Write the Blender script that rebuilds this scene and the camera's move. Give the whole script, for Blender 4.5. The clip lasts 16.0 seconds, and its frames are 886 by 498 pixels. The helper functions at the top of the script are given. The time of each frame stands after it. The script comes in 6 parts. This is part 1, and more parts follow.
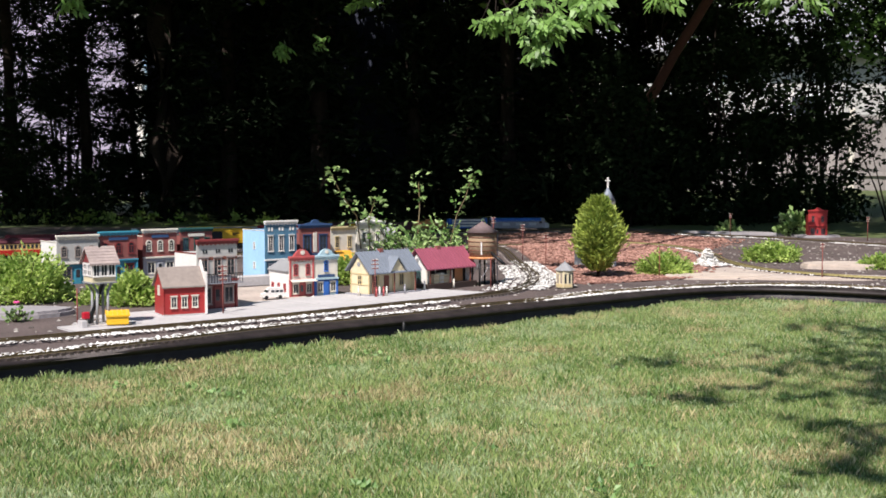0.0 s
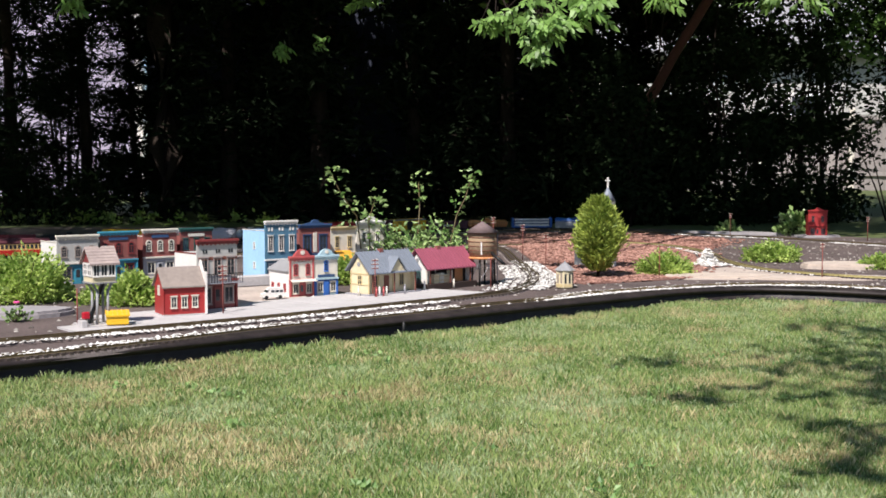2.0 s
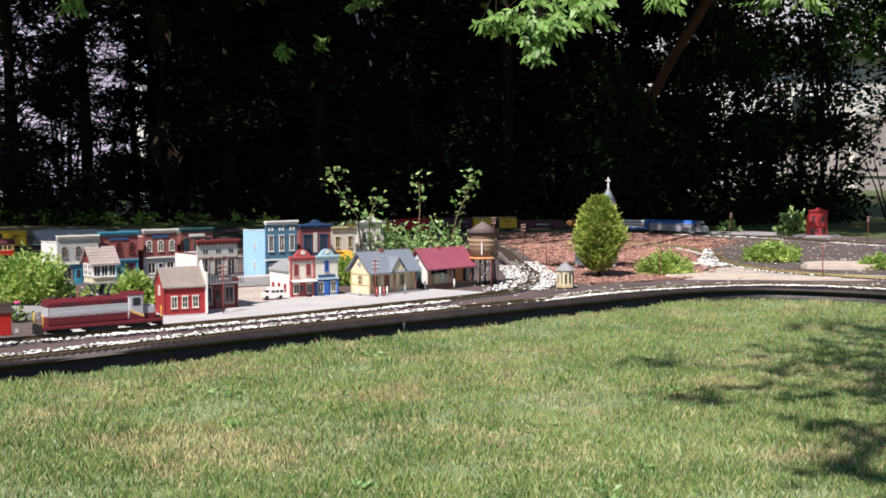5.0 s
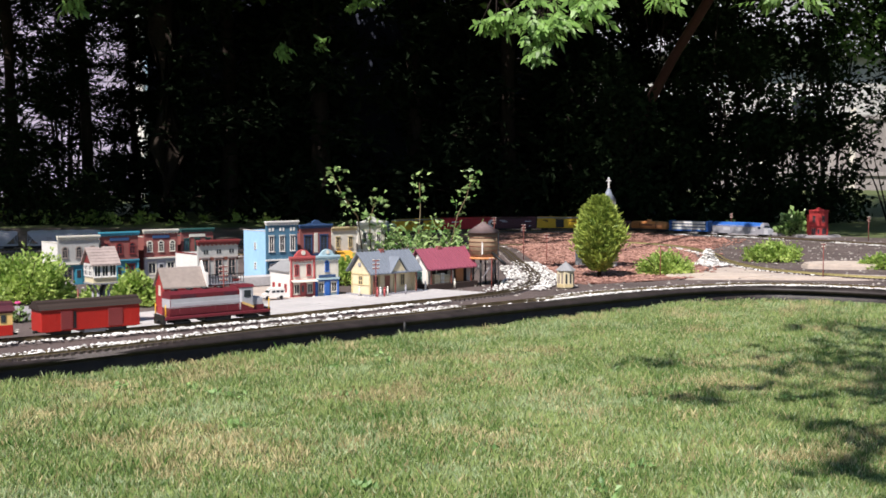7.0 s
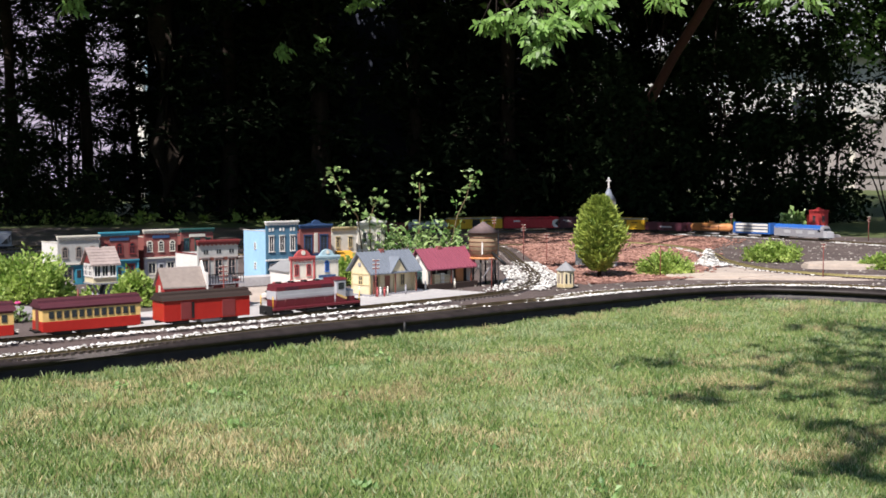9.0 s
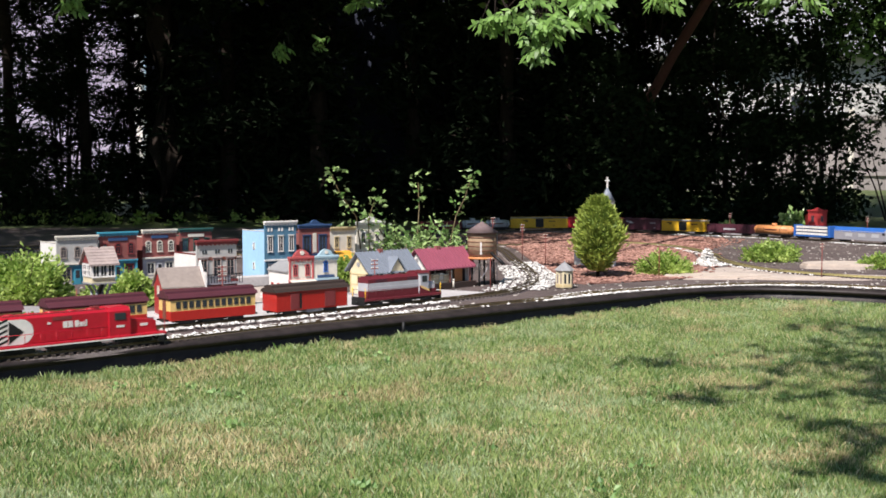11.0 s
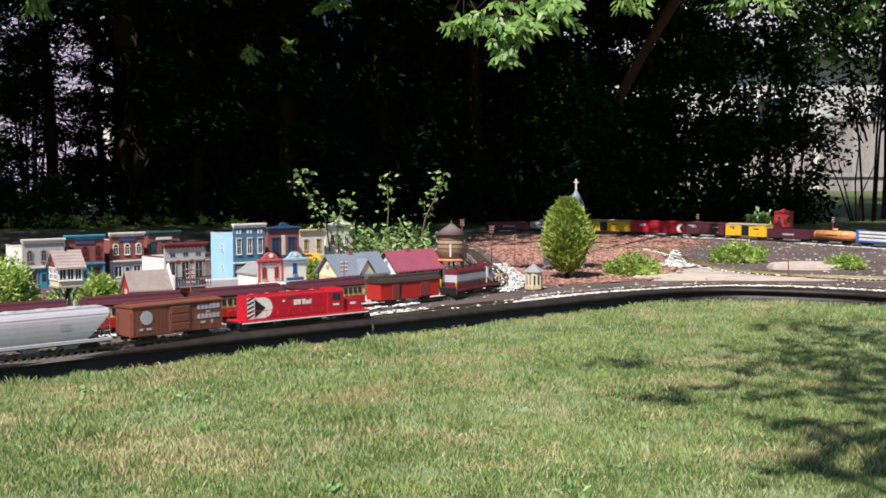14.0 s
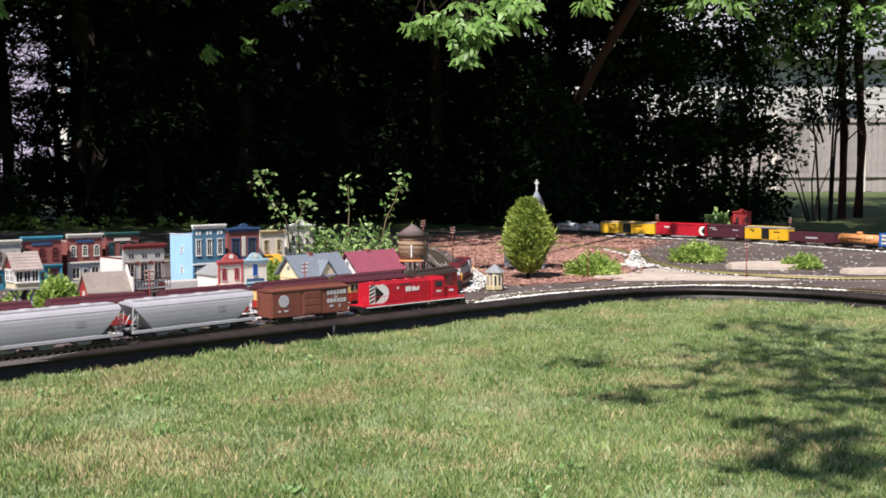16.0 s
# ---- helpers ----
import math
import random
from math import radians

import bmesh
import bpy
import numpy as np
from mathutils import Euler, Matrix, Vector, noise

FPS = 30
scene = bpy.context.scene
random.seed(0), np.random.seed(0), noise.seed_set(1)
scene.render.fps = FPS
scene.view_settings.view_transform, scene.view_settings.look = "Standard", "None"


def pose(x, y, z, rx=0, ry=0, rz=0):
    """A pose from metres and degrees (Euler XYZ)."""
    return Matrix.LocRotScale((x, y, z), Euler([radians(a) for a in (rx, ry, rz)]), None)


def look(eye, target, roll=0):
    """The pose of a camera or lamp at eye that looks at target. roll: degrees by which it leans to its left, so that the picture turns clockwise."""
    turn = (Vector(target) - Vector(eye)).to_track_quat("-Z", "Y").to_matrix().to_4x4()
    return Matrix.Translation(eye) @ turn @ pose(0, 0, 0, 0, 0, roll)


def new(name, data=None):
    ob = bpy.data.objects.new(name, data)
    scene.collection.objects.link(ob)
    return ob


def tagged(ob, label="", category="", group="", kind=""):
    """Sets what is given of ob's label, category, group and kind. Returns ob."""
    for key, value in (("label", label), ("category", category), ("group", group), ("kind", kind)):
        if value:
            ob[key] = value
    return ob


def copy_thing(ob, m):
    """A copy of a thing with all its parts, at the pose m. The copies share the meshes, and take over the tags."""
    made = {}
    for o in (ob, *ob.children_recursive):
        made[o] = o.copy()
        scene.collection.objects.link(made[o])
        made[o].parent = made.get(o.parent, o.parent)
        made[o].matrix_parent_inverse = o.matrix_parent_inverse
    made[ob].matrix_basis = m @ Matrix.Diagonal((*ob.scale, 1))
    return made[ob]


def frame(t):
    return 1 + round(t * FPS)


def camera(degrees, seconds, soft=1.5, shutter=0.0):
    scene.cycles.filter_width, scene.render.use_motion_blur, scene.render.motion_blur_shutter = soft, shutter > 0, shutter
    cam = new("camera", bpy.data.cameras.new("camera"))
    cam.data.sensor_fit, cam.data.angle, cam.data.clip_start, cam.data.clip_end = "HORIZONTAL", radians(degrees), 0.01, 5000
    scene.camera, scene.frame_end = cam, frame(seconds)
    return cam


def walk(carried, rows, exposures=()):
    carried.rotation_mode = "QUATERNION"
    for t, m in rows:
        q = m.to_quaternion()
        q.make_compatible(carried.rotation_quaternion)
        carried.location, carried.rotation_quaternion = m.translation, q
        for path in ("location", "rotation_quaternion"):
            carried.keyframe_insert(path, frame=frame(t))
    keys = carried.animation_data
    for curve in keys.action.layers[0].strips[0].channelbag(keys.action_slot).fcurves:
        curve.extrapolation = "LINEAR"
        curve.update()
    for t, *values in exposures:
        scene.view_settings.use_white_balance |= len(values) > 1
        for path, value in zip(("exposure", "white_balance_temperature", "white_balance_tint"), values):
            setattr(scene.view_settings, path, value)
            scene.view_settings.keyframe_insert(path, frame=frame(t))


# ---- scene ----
cam = camera(41.3, 16.0, soft=1.7, shutter=0.4)
EYE = (0.0, 0.0, 0.63)


def aim(yaw, pitch, roll):
    """Camera pose at the tripod from yaw to the right, pitch up and roll, in degrees."""
    return Matrix.Translation(EYE) @ pose(0, 0, 0, 90 + pitch, 0, -yaw) @ pose(0, 0, 0, 0, 0, roll)


PATH = [(0.0, 0.0, -3.604, 0.0), (4.0, -0.005, -3.604, -0.01), (6.5, -0.041, -3.593, -0.05), (9.2, -0.041, -3.593, -0.055),
        (11.0, 0.02, -3.593, -0.058), (11.5, 0.083, -3.585, -0.075), (12.0, 0.234, -3.535, -0.11), (12.5, 0.568, -3.517, -0.13),
        (13.0, 1.055, -3.505, -0.155), (13.5, 1.317, -3.498, -0.165), (14.0, 1.511, -3.499, -0.17), (14.5, 1.900, -3.499, -0.172),
        (15.0, 2.341, -3.497, -0.185), (15.5, 2.779, -3.489, -0.20), (16.0, 3.413, -3.473, -0.19)]
walk(cam, [(t, aim(y, p, r)) for t, y, p, r in PATH], exposures=[(0.0, 0.50, 6420, 14), (16.0, 0.50, 6420, 14)])

# ---- light ----
SUN_AZ, SUN_EL = radians(204), radians(51)   # azimuth from +y towards +x
world = bpy.data.worlds.new("world")
scene.world = world
world.use_nodes = True
sky = world.node_tree.nodes.new("ShaderNodeTexSky")
sky.sky_type, sky.sun_disc, sky.sun_elevation, sky.sun_rotation = "NISHITA", False, SUN_EL, SUN_AZ
sky.dust_density, sky.ozone_density = 0.4, 3.0
back = world.node_tree.nodes["Background"]
world.node_tree.links.new(sky.outputs[0], back.inputs[0])
back.inputs[1].default_value = 0.060
sun = new("sun", bpy.data.lights.new("sun", "SUN"))
sun.data.energy, sun.data.angle, sun.data.color = 5.0, radians(0.55), (1.0, 0.95, 0.87)
sun_from = Vector((math.sin(SUN_AZ) * math.cos(SUN_EL), math.cos(SUN_AZ) * math.cos(SUN_EL), math.sin(SUN_EL)))
sun.matrix_world = look(sun_from * 50, (0, 0, 0))


# ---- materials ----
def mat(name, col, rough=0.7, var=0.18, scale=40.0, bump=0.0, metal=0.0, hue=None, island=0.0, random_tint=0.0, spec=0.4, lo=0.55, hi=1.45, big=3.0, bump_scale=None,
        translucent=0.0, coat=0.0):
    """Paint, stone or leaf: the colour varies at two scales, the relief follows the grain."""
    m = bpy.data.materials.new(name)
    m.use_nodes = True
    nt = m.node_tree
    b = nt.nodes["Principled BSDF"]
    L = nt.links.new
    tc = nt.nodes.new("ShaderNodeTexCoord")
    n1, n2 = nt.nodes.new("ShaderNodeTexNoise"), nt.nodes.new("ShaderNodeTexNoise")
    n1.inputs["Scale"].default_value, n2.inputs["Scale"].default_value = scale, big
    n1.inputs["Detail"].default_value, n2.inputs["Detail"].default_value = 5, 3
    L(tc.outputs["Object"], n1.inputs["Vector"]), L(tc.outputs["Object"], n2.inputs["Vector"])
    add = nt.nodes.new("ShaderNodeMath")
    add.operation = "ADD"
    L(n1.outputs[0], add.inputs[0]), L(n2.outputs[0], add.inputs[1])
    last = add
    if island or random_tint:
        src = nt.nodes.new("ShaderNodeNewGeometry").outputs["Random Per Island"] if island else nt.nodes.new("ShaderNodeObjectInfo").outputs["Random"]
        ma = nt.nodes.new("ShaderNodeMath")
        ma.operation, ma.inputs[1].default_value, ma.inputs[2].default_value = "MULTIPLY_ADD", 2 * (island or random_tint), -(island or random_tint)
        L(src, ma.inputs[0])
        last = nt.nodes.new("ShaderNodeMath")
        last.operation = "ADD"
        L(add.outputs[0], last.inputs[0]), L(ma.outputs[0], last.inputs[1])
    mr = nt.nodes.new("ShaderNodeMapRange")
    mr.inputs["From Min"].default_value, mr.inputs["From Max"].default_value = lo, hi
    L(last.outputs[0], mr.inputs["Value"])
    mix = nt.nodes.new("ShaderNodeMix")
    mix.data_type = "RGBA"
    other = hue or tuple(min(1, c * (1 + var)) for c in col)
    mix.inputs["A"].default_value = (*(c * (1 - var) for c in col), 1)
    mix.inputs["B"].default_value = (*other, 1)
    L(mr.outputs[0], mix.inputs["Factor"]), L(mix.outputs["Result"], b.inputs["Base Color"])
    b.inputs["Roughness"].default_value, b.inputs["Metallic"].default_value = rough, metal
    b.inputs["Specular IOR Level"].default_value = spec
    if coat:
        b.inputs["Coat Weight"].default_value, b.inputs["Coat Roughness"].default_value = coat, 0.2
    if translucent:
        tr, ms = nt.nodes.new("ShaderNodeBsdfTranslucent"), nt.nodes.new("ShaderNodeMixShader")
        L(mix.outputs["Result"], tr.inputs[0])
        ms.inputs[0].default_value = translucent
        L(b.outputs[0], ms.inputs[1]), L(tr.outputs[0], ms.inputs[2])
        L(ms.outputs[0], nt.nodes["Material Output"].inputs[0])
    if bump:
        bp = nt.nodes.new("ShaderNodeBump")
        bp.inputs["Strength"].default_value, bp.inputs["Distance"].default_value = min(1, bump), 0.004
        if bump_scale:
            n3 = nt.nodes.new("ShaderNodeTexNoise")
            n3.inputs["Scale"].default_value, n3.inputs["Detail"].default_value = bump_scale, 6
            L(tc.outputs["Object"], n3.inputs["Vector"])
            L(n3.outputs[0], bp.inputs["Height"])
        else:
            L(n1.outputs[0], bp.inputs["Height"])
        L(bp.outputs[0], b.inputs["Normal"])
    return m


def paint(name, col, rough=0.5, var=0.14, **k):
    return mat(name, col, rough, var, scale=k.pop("scale", 60), bump=0.08, big=9, **k)


M = {}
M["lawn"] = mat("lawn_soil", (0.07, 0.105, 0.03), 0.95, 0.35, 30, 0.8, hue=(0.14, 0.165, 0.06), big=1.1)
M["grass"] = mat("grass_blades", (0.115, 0.25, 0.05), 0.45, 0.3, 7.0, hue=(0.46, 0.55, 0.21), island=0.45, big=1.8, lo=0.6, hi=1.5, translucent=0.3)
M["dry_grass"] = mat("dry_grass_blades", (0.40, 0.33, 0.15), 0.6, 0.3, 9.0, hue=(0.72, 0.63, 0.36), island=0.5, translucent=0.25)
M["pale_grass"] = mat("pale_grass_blades", (0.30, 0.43, 0.18), 0.4, 0.25, 9.0, hue=(0.58, 0.67, 0.40), island=0.5, translucent=0.3)
M["soil"] = mat("garden_soil", (0.07, 0.053, 0.05), 0.95, 0.4, 70, 1.0, hue=(0.165, 0.125, 0.118), big=2.5)
M["mulch"] = mat("bark_mulch", (0.20, 0.088, 0.068), 0.9, 0.4, 90, 1.0, hue=(0.38, 0.21, 0.17), big=4)
M["chips"] = mat("bark_chips", (0.20, 0.08, 0.06), 0.9, 0.45, 80, 0.5, hue=(0.43, 0.24, 0.19), island=0.5)
M["edging"] = mat("black_plastic", (0.012, 0.0095, 0.0095), 0.5, 0.4, 25, 0.3, hue=(0.050, 0.038, 0.037), spec=0.3, big=3)
M["bed"] = mat("grey_gravel", (0.14, 0.115, 0.11), 0.95, 0.35, 150, 1.0, hue=(0.32, 0.27, 0.26), big=5)
M["pebble"] = mat("white_pebbles", (0.60, 0.58, 0.55), 0.75, 0.35, 80, 0.3, hue=(0.9, 0.88, 0.85), island=0.5)
M["tie"] = mat("brown_ties", (0.055, 0.042, 0.035), 0.85, 0.3, 70, 0.6)
M["rail"] = mat("brass_rail", (0.20, 0.155, 0.09), 0.45, 0.3, 30, 0.2, metal=0.7)
M["rail_yellow"] = mat("yellowed_rail", (0.42, 0.36, 0.16), 0.5, 0.3, 30, 0.2, metal=0.3)
M["concrete"] = mat("concrete", (0.46, 0.44, 0.44), 0.85, 0.18, 60, 0.5, big=6)
M["stone"] = mat("tan_flagstone", (0.50, 0.42, 0.36), 0.9, 0.2, 40, 0.6, big=7)
M["black"] = mat("black_iron", (0.012, 0.012, 0.013), 0.5, 0.3, 60)
M["wheel"] = mat("wheel_steel", (0.06, 0.055, 0.05), 0.45, 0.3, 60, metal=0.6)
M["glass"] = mat("dark_window_glass", (0.03, 0.035, 0.045), 0.12, 0.2, 20, spec=0.6)
# bark near black: the deep shade under the trees is in its colour
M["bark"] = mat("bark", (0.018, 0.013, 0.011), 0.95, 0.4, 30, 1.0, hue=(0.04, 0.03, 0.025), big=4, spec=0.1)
M["bark_red"] = mat("reddish_bark", (0.07, 0.028, 0.02), 0.95, 0.3, 30, 1.0, big=4)
# conifer and shrub leaves darker than real: deep shade put into the colour
M["needle_shade"] = mat("conifer_shade", (0.011, 0.018, 0.009), 0.9, 0.4, 12, island=0.3, spec=0.05)
M["leaf_shade"] = mat("shade_leaf", (0.013, 0.023, 0.009), 0.8, 0.4, 8, island=0.3, translucent=0.1, spec=0.06)
M["leaf"] = mat("maple_leaf", (0.15, 0.30, 0.07), 0.5, 0.3, 8, hue=(0.26, 0.44, 0.11), island=0.4, translucent=0.4)
M["leaf_sun"] = mat("sunlit_leaf", (0.16, 0.30, 0.07), 0.45, 0.3, 8, hue=(0.26, 0.45, 0.11), island=0.4, translucent=0.35)
M["bush"] = mat("bush_leaf", (0.20, 0.38, 0.05), 0.5, 0.3, 14, hue=(0.60, 0.72, 0.22), island=0.4, translucent=0.45)
M["rose_stem"] = mat("rose_stem", (0.13, 0.10, 0.045), 0.6, 0.3, 30)
M["rose_leaf"] = mat("rose_leaf", (0.12, 0.27, 0.055), 0.35, 0.3, 14, hue=(0.42, 0.56, 0.22), island=0.4, translucent=0.25)
M["cedar"] = mat("cedar_spray", (0.19, 0.29, 0.045), 0.6, 0.3, 14, hue=(0.52, 0.60, 0.13), island=0.4, translucent=0.25)
M["white"] = paint("white_paint", (0.74, 0.71, 0.68))
M["greige"] = paint("greige_paint", (0.44, 0.43, 0.41))
M["cream"] = paint("cream_paint", (0.66, 0.57, 0.38))
M["straw"] = paint("straw_paint", (0.55, 0.44, 0.24))
M["shopred"] = paint("shop_red", (0.42, 0.085, 0.085))
M["ivory"] = paint("ivory_paint", (0.66, 0.62, 0.54))
M["red"] = paint("barn_red", (0.33, 0.028, 0.028))
M["brightred"] = paint("bright_red", (0.45, 0.013, 0.028), 0.35)
M["roofmaroon"] = paint("maroon_roof", (0.085, 0.024, 0.034), 0.45)
M["taupe"] = paint("taupe_roof", (0.27, 0.225, 0.20), 0.85, var=0.2)
M["brownroof"] = paint("brown_roof", (0.17, 0.12, 0.12), 0.8, var=0.25)
M["darkred"] = paint("dark_red", (0.20, 0.035, 0.035))
M["brick"] = paint("brick_red", (0.26, 0.085, 0.075), 0.85)
M["maroon"] = paint("maroon", (0.135, 0.018, 0.026), 0.4)
M["blue"] = paint("steel_blue", (0.080, 0.185, 0.275))
M["skyblue"] = paint("sky_blue", (0.36, 0.60, 0.86))
M["royal"] = paint("royal_blue", (0.03, 0.13, 0.45))
M["navy"] = paint("navy", (0.035, 0.075, 0.17))
M["teal"] = paint("teal", (0.05, 0.26, 0.36))
M["green"] = paint("bottle_green", (0.03, 0.10, 0.09))
M["greyroof"] = paint("grey_roof", (0.27, 0.27, 0.28), 0.7)
M["slate"] = paint("slate_roof", (0.20, 0.225, 0.27), 0.5)
M["tan"] = paint("tan_roof", (0.36, 0.29, 0.27), 0.85, var=0.3)
M["magenta"] = paint("magenta_roof", (0.30, 0.080, 0.120), 0.5)
M["yellow"] = paint("yellow_paint", (0.72, 0.42, 0.02))
M["buff"] = paint("buff_yellow", (0.76, 0.50, 0.18))
M["grey"] = paint("grey_paint", (0.29, 0.285, 0.315))
M["hopper"] = paint("hopper_grey", (0.43, 0.415, 0.45), 0.45, var=0.1)
M["coachred"] = paint("coach_red", (0.40, 0.020, 0.014), 0.4)
M["wood_and_shade"] = paint("dark_wood_and_shade", (0.035, 0.022, 0.018), 0.8)
M["purple"] = paint("purple_maroon", (0.075, 0.020, 0.032), 0.5)
M["palegreen"] = paint("pale_blue_trim", (0.36, 0.50, 0.56))
M["lightgrey"] = paint("light_grey", (0.44, 0.44, 0.47), 0.4)
M["silver"] = paint("silver", (0.55, 0.55, 0.57), 0.35)
M["brown"] = paint("boxcar_brown", (0.185, 0.062, 0.042), 0.55)
M["wood"] = mat("tank_wood", (0.30, 0.21, 0.13), 0.8, 0.3, 50, 0.5)
M["greenish"] = paint("pole_red", (0.22, 0.06, 0.05), 0.7)
M["orange"] = paint("orange", (0.62, 0.26, 0.10), 0.45)
M["amber"] = paint("amber_canvas", (0.58, 0.30, 0.03), 0.8)
M["pink"] = paint("pink", (0.75, 0.10, 0.30))


# ---- mesh helpers ----
def mesh_ob(name, bm, material):
    me = bpy.data.meshes.new(name)
    bm.to_mesh(me)
    bm.free()
    for m in material if isinstance(material, (list, tuple)) else [material]:
        me.materials.append(m)
    return new(name, me)


def part(name, bm, material, parent, label=""):
    ob = mesh_ob(name, bm, material)
    ob.parent = parent
    return tagged(ob, label)


def thing(name, m, label, category, group=""):
    ob = new(name)
    ob.empty_display_size = 0.05
    ob.matrix_world = m
    return tagged(ob, label, category, group)


def box(x0, x1, y0, y1, z0, z1, bevel=0.0, bm=None):
    """A block between two corners, its edges bevelled."""
    bm = bm or bmesh.new()
    v = bmesh.ops.create_cube(bm, size=1)["verts"]
    for p in v:
        p.co = (x0 + (p.co.x + .5) * (x1 - x0), y0 + (p.co.y + .5) * (y1 - y0), z0 + (p.co.z + .5) * (z1 - z0))
    if bevel:
        es = list({e for p in v for e in p.link_edges})
        bmesh.ops.bevel(bm, geom=es, offset=bevel, segments=1, affect="EDGES")
    return bm


def prism(profile, a, b, axis="x", bm=None):
    """A closed outline swept along an axis from a to b. The outline's two numbers are (y, z), (x, z) or (x, y)."""
    bm = bm or bmesh.new()
    put = {"x": lambda p, t: (t, p[0], p[1]), "y": lambda p, t: (p[0], t, p[1]), "z": lambda p, t: (p[0], p[1], t)}[axis]
    lo, hi = [bm.verts.new(put(p, a)) for p in profile], [bm.verts.new(put(p, b)) for p in profile]
    n = len(profile)
    for i in range(n):
        bm.faces.new((lo[i], lo[(i + 1) % n], hi[(i + 1) % n], hi[i]))
    bm.faces.new(lo[::-1]), bm.faces.new(hi)
    bmesh.ops.recalc_face_normals(bm, faces=bm.faces)
    return bm


def rod(p, q, r0, r1=None, n=8, bm=None):
    """A round bar from p to q."""
    bm = bm or bmesh.new()
    p, q = Vector(p), Vector(q)
    turn = (q - p).to_track_quat("Z", "Y").to_matrix()
    r1 = r0 if r1 is None else r1
    rings = [[bm.verts.new(c + turn @ Vector((r * math.cos(2 * math.pi * i / n), r * math.sin(2 * math.pi * i / n), 0))) for i in range(n)]
             for c, r in ((p, r0), (q, max(r1, 1e-5)))]
    for i in range(n):
        bm.faces.new((rings[0][i], rings[0][(i + 1) % n], rings[1][(i + 1) % n], rings[1][i])).smooth = True
    bm.faces.new(rings[0][::-1]), bm.faces.new(rings[1])
    return bm


def ball(c, r, bm=None, u=12, v=8):
    bm = bm or bmesh.new()
    bmesh.ops.create_uvsphere(bm, u_segments=u, v_segments=v, radius=r, matrix=Matrix.Translation(c))
    return bm


def raw(name, verts, faces, material, smooth=False):
    me = bpy.data.meshes.new(name)
    me.from_pydata(verts.tolist() if hasattr(verts, "tolist") else verts, [], faces.tolist() if hasattr(faces, "tolist") else faces)
    me.materials.append(material)
    if smooth:
        me.shade_smooth()
    return new(name, me)


# ---- lines on the plan ----
def dense(points, n=24):
    """A smooth line through the points, and its length at each step."""
    P = np.array(points, float)
    Q = np.vstack([2 * P[0] - P[1], P, 2 * P[-1] - P[-2]])
    out = []
    for i in range(1, len(Q) - 2):
        p0, p1, p2, p3 = Q[i - 1:i + 3]
        for k in range(n):
            t = k / n
            out.append(.5 * (2 * p1 + (p2 - p0) * t + (2 * p0 - 5 * p1 + 4 * p2 - p3) * t * t + (3 * p1 - p0 - 3 * p2 + p3) * t ** 3))
    out = np.array(out + [Q[-2]])
    return out, np.r_[0, np.cumsum(np.linalg.norm(np.diff(out, axis=0), axis=1))]


LINE_A = dense([(-0.9, 9.3), (-2.0, 9.05), (-2.70, 8.85), (-3.24, 8.6), (-3.75, 8.2), (-4.0, 7.6), (-3.85, 6.9), (-3.5, 6.0), (-3.15, 5.1), (-2.9, 4.4),
                (-2.55, 4.02), (-2.1, 4.06), (-1.647, 4.34), (-1.117, 4.771), (-0.703, 5.123), (-0.227, 5.592), (0.115, 5.925), (0.34, 6.21), (0.48, 6.6),
                (0.555, 7.1), (0.55, 7.8), (0.52, 8.6), (0.50, 9.6), (0.4, 10.4)])
LINE_B = dense([(0.9, 10.4), (0.2, 10.35), (-1.0, 10.25), (-2.02, 10.1), (-3.68, 9.75), (-4.4, 9.3), (-4.75, 8.5), (-4.65, 7.4), (-4.2, 6.0), (-3.75, 4.6), (-3.3, 3.6),
                (-2.75, 3.22), (-2.15, 3.50), (-1.497, 3.942), (-1.027, 4.386), (-0.657, 4.780), (-0.210, 5.165), (0.176, 5.530), (0.464, 5.786), (0.785, 6.110),
                (1.120, 6.342), (1.467, 6.523), (1.805, 6.609), (2.107, 6.557), (2.393, 6.390), (2.75, 6.08)])
LINE_C = dense([(-9.0, 9.95), (-5.2, 10.1), (-3.0, 10.32), (-1.55, 10.85), (-0.219, 12.6), (1.145, 13.1), (2.018, 12.75), (2.454, 12.35), (2.957, 11.9), (3.36, 11.35),
                (3.64, 10.85), (3.92, 10.35), (4.2, 9.7), (4.4, 8.9), (4.4, 8.0)])
LINE_D = dense([(1.1, 10.6), (1.65, 10.7), (2.02, 10.1), (2.1, 9.2), (2.03, 8.45), (2.10, 7.7), (2.36, 7.25), (2.75, 6.95), (3.3, 6.9)])
EDGE = dense([(-6.0, 2.3), (-2.6, 2.9), (-1.5, 3.92), (-1.197, 4.21), (-0.842, 4.53), (-0.433, 4.90), (0.03, 5.30), (0.456, 5.68), (0.928, 6.08), (1.281, 6.38),
              (1.629, 6.52), (1.935, 6.49), (2.379, 6.25), (2.8, 5.8), (3.6, 5.2)])


def on(line, s):
    """Place and heading on a line at the length s."""
    D, S = line
    x, y = np.interp(s, S, D[:, 0]), np.interp(s, S, D[:, 1])
    a, b = max(s - 0.02, 0), min(s + 0.02, S[-1])
    return x, y, math.atan2(np.interp(b, S, D[:, 1]) - np.interp(a, S, D[:, 1]), np.interp(b, S, D[:, 0]) - np.interp(a, S, D[:, 0]))


